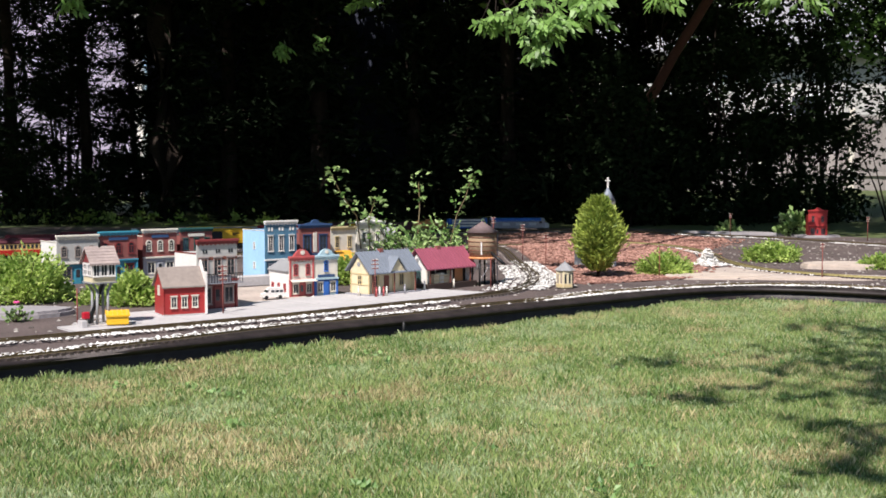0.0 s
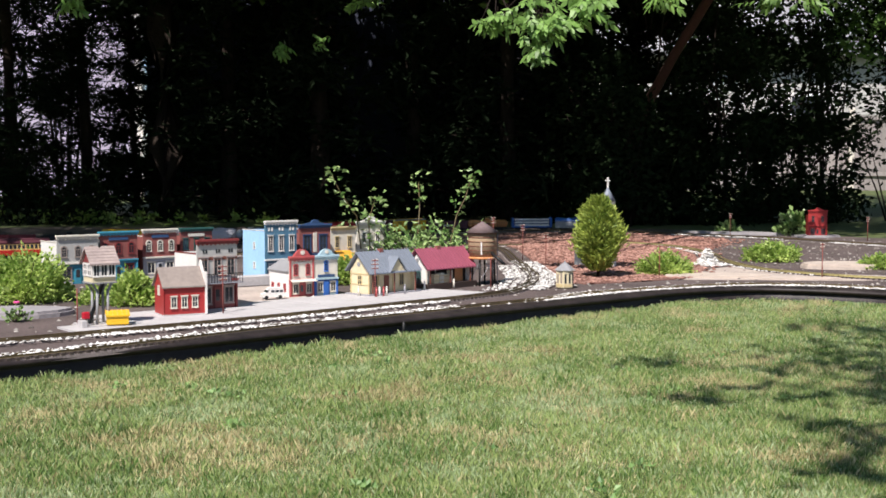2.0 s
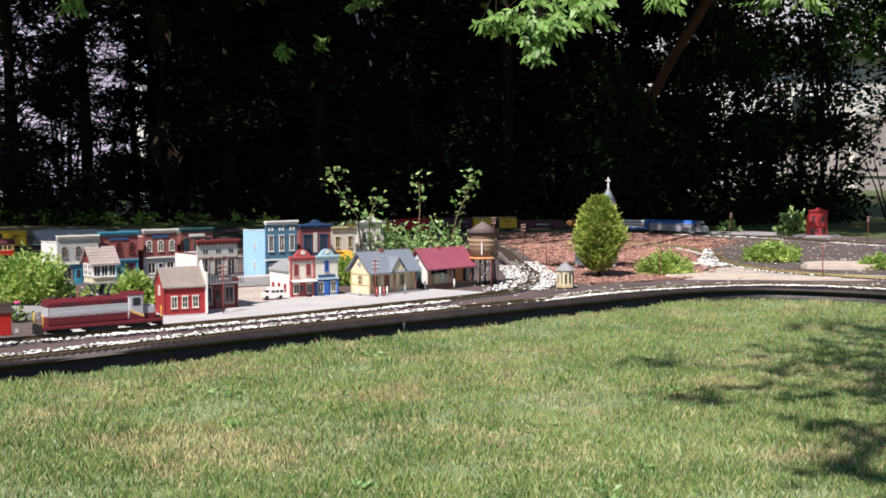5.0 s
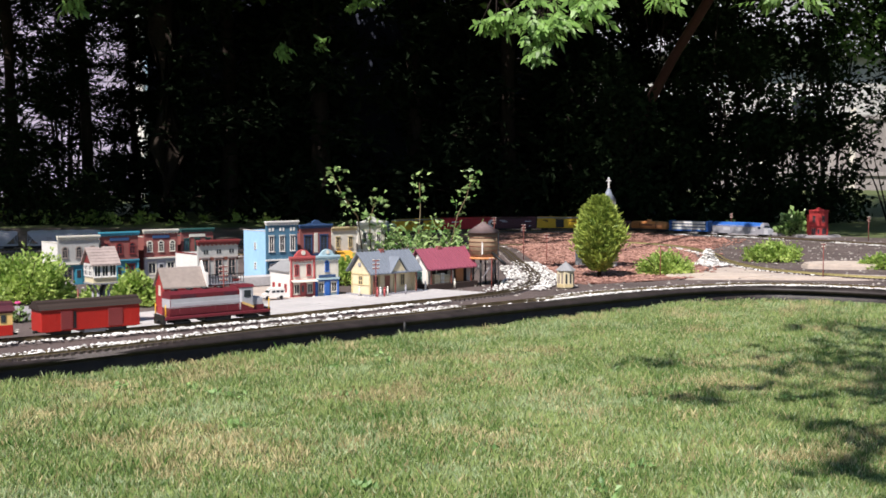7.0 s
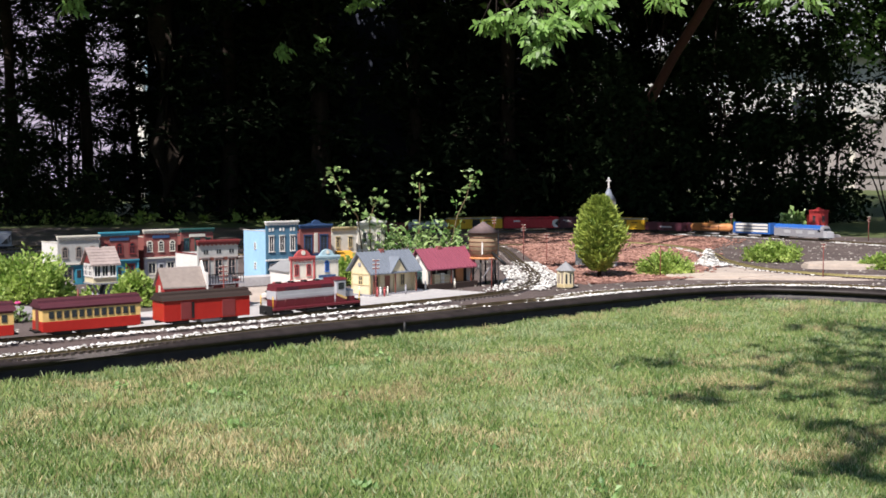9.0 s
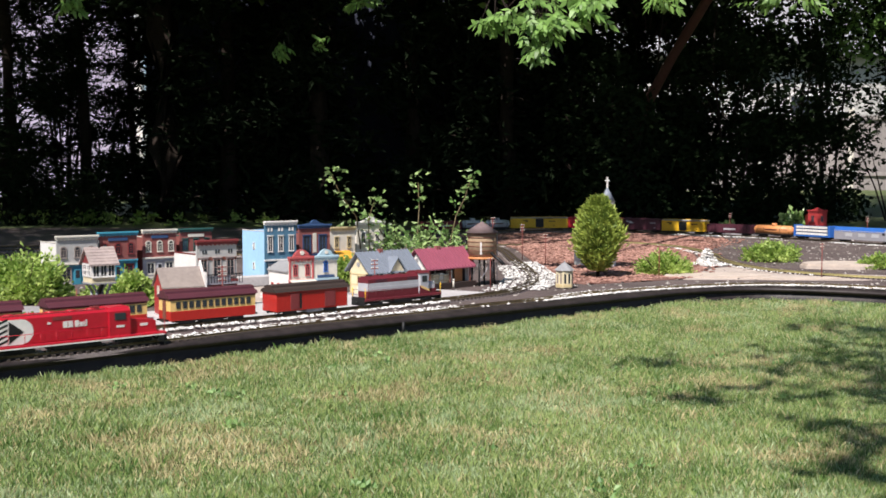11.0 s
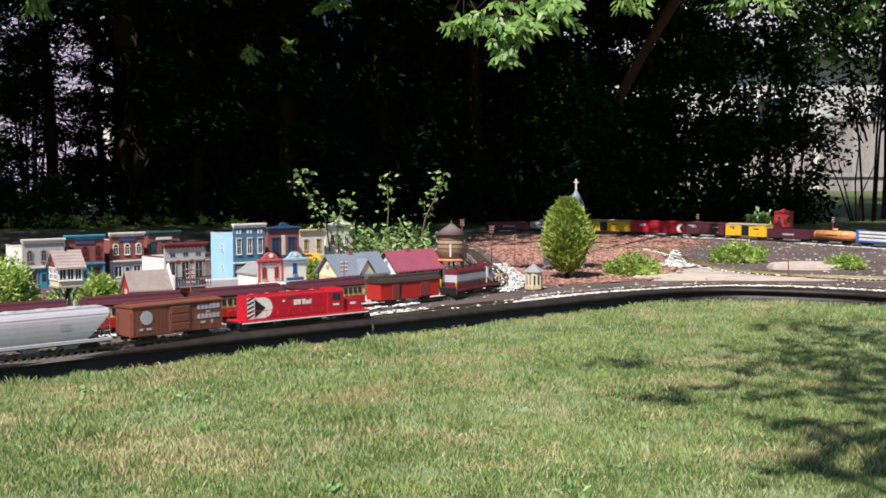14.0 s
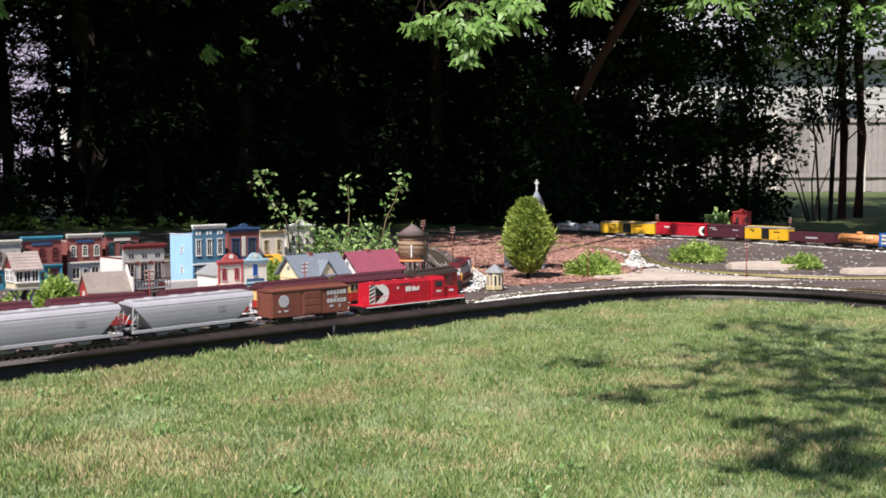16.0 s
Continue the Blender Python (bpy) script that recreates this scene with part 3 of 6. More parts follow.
    r = shop((3.70, 11.90), -8, 0.185, 0.15, 0.275, "red two-storey toy shop beside the back track", "red", "red", "red", "red", 2, side_h=0.8, win="darkred", pediment="red")


def build_red_house():
    t = thing("toy_house", pose(-1.225, 5.135, 0.012, 0, 0, 30), "barn-red toy house with grey roof and white false front", "toy building", "toy town buildings")
    w, d, h = 0.186, 0.135, 0.127
    part("front_wall", box(0, w, 0, 0.006, 0, h), M["red"], t)
    part("back_wall", box(0, w, d - 0.006, d, 0, h), M["red"], t)
    part("gable_wall", prism([(0.0, 0.0), (d, 0.0), (d, h), (d / 2, h + 0.072), (0.0, h)], -0.001, 0.006, "x"), M["red"], t)
    part("roof", prism([(-0.012, h - 0.006), (d / 2, h + 0.076), (d + 0.012, h - 0.006), (d + 0.012, h), (d / 2, h + 0.083), (-0.012, h)], -0.010, w, "x"), M["taupe"], t, "grey-brown pitched roof")
    part("false_front", prism([(-0.012, 0), (d + 0.012, 0), (d + 0.012, h + 0.06), (d * 0.75, h + 0.06), (d / 2, h + 0.11), (d * 0.25, h + 0.06), (-0.012, h + 0.06)], w, w + 0.008, "x"), M["white"], t, "white false front")
    for x in (0.030, 0.078, 0.126):
        sash(t, x, 0.032, 0.028, 0.050, 0.0, M["ivory"])
    side_sash(t, 0.055, 0.085, 0.024, 0.045, -0.001, M["ivory"])
    part("foundation", box(-0.004, w + 0.004, -0.004, d + 0.004, -0.012, 0.003), M["concrete"], t)


def build_station(pos, rot, w, d, wall, roof, label, dormer):
    t = thing("toy_station", pose(pos[0], pos[1], 0.016, 0, 0, rot), label, "toy building", "toy railway stations")
    h, rh, ov = 0.122 if dormer else 0.114, 0.088, 0.022
    y0 = 0.035
    if dormer:
        part("platform", box(-0.02, w + 0.03, -0.015, d + 0.02, -0.016, 0.0), M["grey"], t, "low platform base")
    else:
        part("platform", box(-0.02, w + 0.03, -0.022, d + 0.02, -0.016, 0.017, 0.001), M["wood_and_shade"], t, "raised dark red-brown loading platform")
    part("gable_wall", prism([(y0 * 0.2, 0), (d, 0), (d, h), (d / 2 + 0.01, h + rh - 0.012), (y0 * 0.2, h)], 0, 0.006, "x"), M[wall], t)
    part("gable_wall", prism([(y0 * 0.2, 0), (d, 0), (d, h), (d / 2 + 0.01, h + rh - 0.012), (y0 * 0.2, h)], w - 0.006, w, "x"), M[wall], t)
    # freight station: dark front stands for the shaded open inside behind the posts
    part("front_wall", box(0.006, w - 0.006, y0, y0 + 0.006, 0, h), M[wall if dormer else "wood_and_shade"], t)
    part("back_wall", box(0.006, w - 0.006, d - 0.006, d, 0, h), M[wall], t)
    part("roof", prism([(-ov, h - 0.02), (d / 2 + 0.01, h + rh), (d + ov, h - 0.01), (d + ov, h - 0.004), (d / 2 + 0.01, h + rh + 0.006), (-ov, h - 0.014)], -0.022, w + 0.022, "x"), M[roof], t, "standing-seam gable roof")
    n = 15
    for k in range(n + 1):
        x = -0.022 + (w + 0.044) * k / n
        bm = prism([(-ov, h - 0.014), (d / 2 + 0.01, h + rh + 0.006), (d / 2 + 0.01, h + rh + 0.011), (-ov, h - 0.009)], x - 0.0016, x + 0.0016, "x")
        part("seam", bm, M[roof], t)
    part("ridge_chimney", box(w * 0.42, w * 0.5, d / 2, d / 2 + 0.02, h + rh - 0.01, h + rh + 0.016, 0.001), M["brick"], t, "small brick chimney")
    if dormer:
        c = 0.55 * w
        part("dormer_wall", prism([(c - 0.05, h - 0.012), (c + 0.05, h - 0.012), (c, h + 0.055)], -0.018, 0.004, "y"), M[wall], t)
        part("dormer_roof", prism([(c - 0.062, h - 0.018), (c, h + 0.06), (c + 0.062, h - 0.018), (c + 0.062, h - 0.012), (c, h + 0.067), (c - 0.062, h - 0.012)], -0.026, d / 2, "y"), M[roof], t)
        for x in (0.05, 0.24):
            sash(t, x, 0.028, 0.034, 0.066, y0, M["straw"])
        part("door", box(0.13, 0.165, y0 - 0.003, y0, 0, 0.088), M["brown"], t, "brown station door")
        for z in (0.045, 0.1):
            part("trim_band", box(-0.003, 0.0, 0.01, d, z, z + 0.005), M["straw"], t)
        side_sash(t, 0.06, 0.045, 0.034, 0.05, 0.0, M["straw"])
    else:
        part("freight_door", box(0.245, 0.305, y0 - 0.006, y0, 0.017, 0.092), M["orange"], t, "orange-brown sliding door")
        part("wall_panel", box(0.008, 0.045, y0 - 0.004, y0, 0.017, 0.10), M["ivory"], t, "cream boarded wall panel")
        side_sash(t, 0.05, 0.01, 0.045, 0.075, 0.0, M["green"])
        for x, wd, hh, c in ((0.050, 0.042, 0.050, "cream"), (0.098, 0.030, 0.056, "ivory"), (0.132, 0.034, 0.046, "cream"), (0.176, 0.022, 0.066, "ivory")):
            crate = part("freight_crate", box(x, x + wd, 0.002, 0.030, 0.017, 0.017 + hh, 0.001), M[c], t, "pale wooden freight crate")
            for zz in (0.25, 0.7):
                part("crate_band", box(x - 0.001, x + wd + 0.001, 0.0, 0.002, 0.017 + zz * hh, 0.021 + zz * hh), M["straw"], crate)
    for y in (y0 * 0.2, d - 0.006):
        part("corner_trim", box(-0.003, 0.003, y - 0.003, y + 0.005, 0, h - 0.004), M["straw" if dormer else "ivory"], t)
    for x in (0.09, 0.19):
        part("wall_trim", box(x, x + 0.005, y0 - 0.004, y0, 0, h - 0.015), M["straw" if dormer else "ivory"], t)
    part("gable_vent", rod((-0.003, d / 2 + 0.01, h + 0.03), (0.001, d / 2 + 0.01, h + 0.03), 0.012, n=12), M["greyroof"], t)
    for x in (0.012, w / 2, w - 0.012):
        part("porch_post", box(x - 0.003, x + 0.003, -0.012, -0.006, 0, h - 0.012), M["brown"], t)


def build_tower():
    t = thing("toy_signal_tower", pose(-1.434, 4.79, 0.012, 0, 0, 38), "toy signal cabin with tan shingled roof on grey steel legs", "toy building", "toy town buildings")
    w, d, z0 = 0.100, 0.095, 0.172
    part("base_slab", box(-0.03, w + 0.1, -0.02, d + 0.05, -0.014, 0.002), M["concrete"], t, "concrete slab")
    for x in (0.028, w - 0.028):
        for y in (0.02, d - 0.02):
            part("leg", rod((w / 2 + (x - w / 2) * 1.1, y, 0), (x, y, z0 - 0.03), 0.006, n=6), M["greyroof"], t)
            part("brace", rod((x, y, z0 - 0.035), (0.008 if x < w / 2 else w - 0.008, y, z0), 0.005, n=6), M["greyroof"], t)
    part("stair", prism([(0.0, 0.0), (0.010, 0.0), (0.075, z0), (0.065, z0)], w * 0.55, w * 0.75, "y"), M["black"], t, "dark stair flight")
    part("cabin_floor", box(-0.004, w + 0.004, -0.004, d + 0.004, z0, z0 + 0.006), M["greyroof"], t)
    part("cabin_lower_wall", box(0, w, 0, d, z0 + 0.006, z0 + 0.030), M["cream"], t, "cream boarded lower wall")
    part("cabin_core", box(0.006, w - 0.006, 0.006, d - 0.006, z0 + 0.030, z0 + 0.086), M["glass"], t, "dark cabin glazing")
    for k in range(3):
        sash(t, 0.002 + k * 0.0325, z0 + 0.030, 0.031, 0.054, 0.0, M["white"], bars=(1, 0))
    for k in range(2):
        side_sash(t, 0.004 + k * 0.045, z0 + 0.030, 0.043, 0.054, 0.0, M["white"])
    h = z0 + 0.086
    part("gable", prism([(0.0, h), (d, h), (d / 2, h + 0.055)], -0.002, 0.004, "x"), M["darkred"], t)
    bm = prism([(-0.014, h - 0.010), (d / 2, h + 0.058), (d + 0.014, h - 0.010), (d + 0.014, h - 0.004), (d / 2, h + 0.066), (-0.014, h - 0.004)], -0.014, w + 0.014, "x")
    part("roof", bm, M["tan"], t, "tan shingled roof")
    for k in range(6):
        u = k / 6
        y, z = -0.014 + u * (d / 2 + 0.014), h - 0.004 + u * 0.070
        part("shingle_course", box(-0.014, w + 0.014, y, y + 0.002, z - 0.001, z + 0.0022), M["tan"], t)
    part("base_block", box(-0.055, -0.030, -0.02, 0.03, -0.014, 0.026, 0.002), M["concrete"], t, "square concrete block")
    lamp = part("signal_lamp", box(-0.040, -0.012, 0.0, 0.022, 0.030, 0.058, 0.003), M["brightred"], t, "red signal lamp box")
    part("lamp_post", rod((-0.026, 0.011, 0.0), (-0.026, 0.011, 0.031), 0.003, n=6), M["darkred"], t)
    part("stair_rail", rod((0.004, w * 0.55, 0.03), (0.070, w * 0.55, z0 + 0.01), 0.002, n=5), M["black"], t)
    part("chimney", rod((0.05, d / 2, h + 0.045), (0.05, d / 2, h + 0.095), 0.005, n=8), M["black"], t, "thin black stovepipe")
    b = thing("toy_crate", pose(-1.380, 4.80, 0.014, 0, 0, 20), "small yellow toy shed with sloping lid", "toy shed")
    part("body", box(0, 0.088, 0, 0.05, 0, 0.036, 0.002), M["yellow"], b)
    part("lid", prism([(-0.006, 0.034), (0.056, 0.050), (0.056, 0.056), (-0.006, 0.040)], -0.004, 0.092, "x"), M["yellow"], b)
    for k in range(5):
        part("lid_seam", prism([(-0.006, 0.040), (0.056, 0.056), (0.056, 0.058), (-0.006, 0.042)], 0.004 + 0.019 * k, 0.006 + 0.019 * k, "x"), M["buff"], b)


def build_water_tower():
    t = thing("toy_water_tower", pose(0.225, 6.72, 0.0), "wooden toy water tower with brown conical roof", "toy water tower")
    part("tank", rod((0, 0, 0.165), (0, 0, 0.305), 0.083, 0.080, 24), M["wood"], t, "brown staved tank")
    for z in (0.175, 0.20, 0.225, 0.25, 0.275, 0.295):
        part("hoop", rod((0, 0, z), (0, 0, z + 0.003), 0.0842, 0.0842, 24), M["brown"], t)
    part("roof", rod((0, 0, 0.303), (0, 0, 0.365), 0.098, 0.004, 24), M["brownroof"], t, "brown conical roof")
    part("gauge", box(-0.012, -0.004, -0.088, -0.083, 0.18, 0.25), M["white"], t, "white level gauge")
    part("deck", rod((0, 0, 0.153), (0, 0, 0.165), 0.095, 0.095, 16), M["orange"], t)
    for a in range(6):
        c, s = math.cos(a * 1.0472 + 0.3), math.sin(a * 1.0472 + 0.3)
        part("leg", rod((0.078 * c, 0.078 * s, 0), (0.07 * c, 0.07 * s, 0.155), 0.0055, n=6), M["black"], t)
        c2, s2 = math.cos(a * 1.0472 + 1.347), math.sin(a * 1.0472 + 1.347)
        part("cross_brace", rod((0.077 * c, 0.077 * s, 0.02), (0.071 * c2, 0.071 * s2, 0.14), 0.0022, n=5), M["grey"], t)
    part("spout", rod((0.05, -0.075, 0.19), (0.12, -0.13, 0.13), 0.008, 0.010, 8), M["black"], t)
    part("ladder_rail", rod((0.088, 0.0, 0.0), (0.088, 0.0, 0.31), 0.002, n=5), M["grey"], t)
    part("ladder_rail", rod((0.088, 0.03, 0.0), (0.088, 0.03, 0.31), 0.002, n=5), M["grey"], t)


def build_kiosk():
    t = thing("toy_kiosk", pose(0.678, 6.52, 0.006), "six-sided yellow toy kiosk with pointed grey roof", "toy building")
    n, r = 6, 0.050
    ring = [(r * math.cos(math.pi / 3 * k + 0.25), r * math.sin(math.pi / 3 * k + 0.25)) for k in range(n)]
    part("wall", prism(ring, 0, 0.098, "z"), M["cream"], t)
    for k in range(n):
        a = math.pi / 3 * (k + 0.5) + 0.25
        m = Matrix.Rotation(a + math.pi / 2, 4, "Z")
        for u in (-0.012, 0.012):
            bm = box(u - 0.005, u + 0.005, -r * 0.866 - 0.0025, -r * 0.866 + 0.002, 0.025, 0.078)
            bm.transform(m)
            part("window_pane", bm, M["taupe" if k % 2 else "glass"], t)
        bm = box(-0.022, 0.022, -r * 0.866 - 0.002, -r * 0.866 + 0.002, 0.004, 0.020)
        bm.transform(m)
        part("panel", bm, M["straw"], t)
    part("roof", rod((0, 0, 0.096), (0, 0, 0.142), 0.060, 0.003, 6), M["greyroof"], t, "grey pointed roof").data.shade_flat()
    part("finial", ball((0, 0, 0.144), 0.004), M["greyroof"], t)


def build_church():
    t = thing("toy_church", pose(1.105, 8.0, 0.0, 0, 0, 30), "white toy church with grey steeple and white cross", "toy building", "toy town buildings")
    part("nave", box(-0.08, 0.08, -0.02, 0.24, 0, 0.17), M["white"], t)
    part("nave_roof", prism([(-0.095, 0.16), (0, 0.26), (0.095, 0.16), (0.095, 0.168), (0, 0.27), (-0.095, 0.168)], -0.03, 0.25, "y"), M["slate"], t)
    part("belfry", box(-0.035, 0.035, -0.06, 0.01, 0, 0.455), M["white"], t)
    part("steeple", rod((0, -0.025, 0.45), (0, -0.025, 0.545), 0.055, 0.004, 8), M["slate"], t, "grey pointed steeple")
    part("cross", box(-0.019, 0.019, -0.028, -0.022, 0.588, 0.597, bm=box(-0.0045, 0.0045, -0.029, -0.021, 0.54, 0.615)), M["white"], t, "white cross")


build_town()


# ---- trains ----
def truck(parent, x, n=2):
    """A bogie: side frames and wheels, under a car."""
    for s in (-1, 1):
        f = part("bogie_frame", box(x - 0.030 * n / 2 - 0.008, x + 0.030 * n / 2 + 0.008, s * 0.031 - 0.003, s * 0.031 + 0.003, 0.024, 0.038, 0.002), M["black"], parent)
        for k in range(n):
            c = x + 0.034 * (k - (n - 1) / 2)
            part("wheel", rod((c, s * 0.024, 0.0365), (c, s * 0.029, 0.0365), 0.0145, n=14), M["wheel"], f)


def car(name, label, cat, L, group):
    t = thing(name, Matrix(), label, cat, group)
    part("underframe", box(-L / 2 + 0.006, L / 2 - 0.006, -0.032, 0.032, 0.040, 0.050, 0.002), M["black"], t)
    for e in (-1, 1):
        truck(t, e * (L / 2 - 0.085))
        part("coupler", box(min(e * (L / 2 - 0.02), e * (L / 2 + 0.014)), max(e * (L / 2 - 0.02), e * (L / 2 + 0.014)), -0.006, 0.006, 0.034, 0.044, 0.002), M["black"], t)
    return t


def coach(L=0.395):
    t = car("toy_coach", "red and cream toy passenger coach with maroon clerestory roof", "toy train car", L, "passenger train")
    w, z = 0.052, 0.040
    part("lower_side", box(-L / 2, L / 2, -w, w, z, z + 0.040, 0.002), M["coachred"], t)
    part("window_band", box(-L / 2 + 0.001, L / 2 - 0.001, -w + 0.001, w - 0.001, z + 0.040, z + 0.084), M["buff"], t, "cream-yellow window band")
    n = 12
    for s in (-1, 1):
        for k in range(n):
            x = -L / 2 + 0.035 + (L - 0.07) * k / (n - 1)
            part("coach_window", box(x - 0.0095, x + 0.0095, s * w - 0.002, s * w + 0.002, z + 0.050, z + 0.078, 0.0006), M["glass"], t)
    part("letter_board", box(-L / 2, L / 2, -w - 0.001, w + 0.001, z + 0.084, z + 0.093), M["maroon"], t)
    prof = [(-w - 0.006, z + 0.092), (-w + 0.004, z + 0.103), (-0.028, z + 0.110), (-0.026, z + 0.119), (0, z + 0.125), (0.026, z + 0.119), (0.028, z + 0.110), (w - 0.004, z + 0.103), (w + 0.006, z + 0.092)]
    part("roof", prism(prof, -L / 2 - 0.008, L / 2 + 0.008, "x"), M["roofmaroon"], t, "maroon clerestory roof")
    for e in (-1, 1):
        part("end_platform", box(min(e * L / 2, e * (L / 2 + 0.018)), max(e * L / 2, e * (L / 2 + 0.018)), -0.036, 0.036, z, z + 0.006), M["black"], t)
        part("end_door", box(min(e * L / 2, e * (L / 2 + 0.002)), max(e * L / 2, e * (L / 2 + 0.002)), -0.014, 0.014, z + 0.006, z + 0.084), M["brown"], t)
    part("battery_box", box(-0.05, 0.05, -0.045, 0.045, 0.026, 0.040, 0.002), M["black"], t)
    return t


def baggage(L=0.395):
    t = car("toy_baggage_car", "red toy baggage car with black roof and sliding doors", "toy train car", L, "passenger train")
    w, z = 0.052, 0.040
    part("body", box(-L / 2, L / 2, -w, w, z, z + 0.086, 0.002), M["coachred"], t)
    for s in (-1, 1):
        for x, ww in ((-0.10, 0.046), (0.095, 0.060)):
            part("sliding_door", box(x - ww / 2, x + ww / 2, s * w - 0.003, s * w + 0.003, z + 0.006, z + 0.076, 0.001), M["darkred"], t, "dull red sliding door")
        part("door_gap", box(-0.073, -0.062, s * w - 0.001, s * w + 0.001, z + 0.008, z + 0.074), M["black"], t)
        for k in range(18):
            x = -L / 2 + 0.012 + (L - 0.024) * k / 17
            part("board_batten", box(x - 0.0008, x + 0.0008, s * w - 0.0006, s * w + 0.0006, z + 0.004, z + 0.084), M["coachred"], t)
    prof = [(-w - 0.006, z + 0.084), (-w + 0.004, z + 0.097), (-0.028, z + 0.104), (-0.026, z + 0.112), (0, z + 0.117), (0.026, z + 0.112), (0.028, z + 0.104), (w - 0.004, z + 0.097), (w + 0.006, z + 0.084)]
    part("roof", prism(prof, -L / 2 - 0.008, L / 2 + 0.008, "x"), M["wood_and_shade"], t, "dark brown clerestory roof")
    part("battery_box", box(-0.03, 0.06, -0.045, 0.045, 0.026, 0.040, 0.002), M["grey"], t)
    return t


def old_diesel(L=0.49):
    """Maroon and grey road switcher, long hood behind, cab towards +x."""
    t = car("toy_diesel_engine", "maroon and grey toy diesel engine with white cab", "toy locomotive", L, "passenger train")
    z = 0.046
    part("walkway", box(-L / 2, L / 2, -0.052, 0.052, z, z + 0.012, 0.002), M["maroon"], t)
    hood = [(-0.036, z + 0.012), (-0.036, z + 0.100), (-0.026, z + 0.112), (0, z + 0.115), (0.026, z + 0.112), (0.036, z + 0.100), (0.036, z + 0.012)]
    h = part("long_hood", prism(hood, -L / 2 + 0.03, 0.104, "x"), M["maroon"], t)
    for s in (-1, 1):
        part("grey_stripe", box(-L / 2 + 0.032, 0.103, s * 0.036 - 0.0012, s * 0.036 + 0.0012, z + 0.045, z + 0.082), M["lightgrey"], h, "grey side stripe")
        part("hood_seam", box(-L / 2 + 0.05, 0.10, s * 0.036 - 0.0016, s * 0.036 + 0.0016, z + 0.062, z + 0.066), M["silver"], h)
    part("end_stripe", box(-L / 2 + 0.0285, -L / 2 + 0.0305, -0.035, 0.035, z + 0.045, z + 0.082), M["lightgrey"], h)
    for k in range(4):
        part("roof_fan", rod((-0.18 + 0.07 * k, 0, z + 0.113), (-0.18 + 0.07 * k, 0, z + 0.120), 0.015, n=12), M["black"], h)
    c = part("cab", box(0.104, 0.168, -0.045, 0.045, z + 0.012, z + 0.116, 0.006), M["lightgrey"], t, "pale grey cab")
    part("cab_roof", prism([(-0.047, z + 0.112), (-0.030, z + 0.122), (0.030, z + 0.122), (0.047, z + 0.112)], 0.100, 0.172, "x"), M["maroon"], c, "maroon cab roof")
    for s in (-1, 1):
        part("cab_window", box(0.120, 0.152, s * 0.045 - 0.002, s * 0.045 + 0.002, z + 0.070, z + 0.100, 0.001), M["glass"], c)
        part("maroon_panel", prism([(0.105, z + 0.012), (0.167, z + 0.012), (0.167, z + 0.028), (0.105, z + 0.052)], s * 0.045 - 0.0012, s * 0.045 + 0.0012, "y"), M["maroon"], c, "maroon lower cab side")
        part("yellow_flash", prism([(0.110, z + 0.044), (0.167, z + 0.022), (0.167, z + 0.032), (0.110, z + 0.054)], s * 0.045 - 0.0018, s * 0.045 + 0.0018, "y"), M["buff"], c, "slanting yellow flash")
        part("hood_louvre", box(-0.17, -0.10, s * 0.036 - 0.0018, s * 0.036 + 0.0018, z + 0.086, z + 0.098), M["purple"], h, "dark louvre")
        part("hood_louvre", box(0.03, 0.09, s * 0.036 - 0.0018, s * 0.036 + 0.0018, z + 0.086, z + 0.098), M["purple"], h, "dark louvre")
        part("walkway_rail", rod((-L / 2 + 0.01, s * 0.049, z + 0.05), (0.10, s * 0.049, z + 0.05), 0.0013, n=5), M["maroon"], t)
        for k in range(7):
            x = -L / 2 + 0.012 + 0.054 * k
            part("stanchion", rod((x, s * 0.049, z + 0.010), (x, s * 0.049, z + 0.05), 0.0011, n=4), M["maroon"], t)
    part("windscreen", box(0.167, 0.170, -0.036, 0.036, z + 0.074, z + 0.102), M["glass"], c)
    part("short_hood", box(0.168, 0.224, -0.030, 0.030, z + 0.012, z + 0.066, 0.006), M["lightgrey"], t)
    part("short_hood_stripe", box(0.169, 0.2252, -0.0312, 0.0312, z + 0.014, z + 0.034), M["maroon"], t, "maroon lower stripe")
    for e in (-1, 1):
        for s in (-1, 1):
            part("handrail", rod((e * (L / 2 - 0.004), s * 0.045, z), (e * (L / 2 - 0.004), s * 0.045, z + 0.062), 0.0022, n=5), M["yellow"], t)
        part("pilot", box(min(e * (L / 2 - 0.006), e * (L / 2 + 0.004)), max(e * (L / 2 - 0.006), e * (L / 2 + 0.004)), -0.046, 0.046, 0.026, z + 0.02, 0.002), M["black"], t, "black end pilot")
    part("fuel_tank", box(-0.06, 0.06, -0.044, 0.044, 0.026, 0.046, 0.004), M["black"], t)
    return t


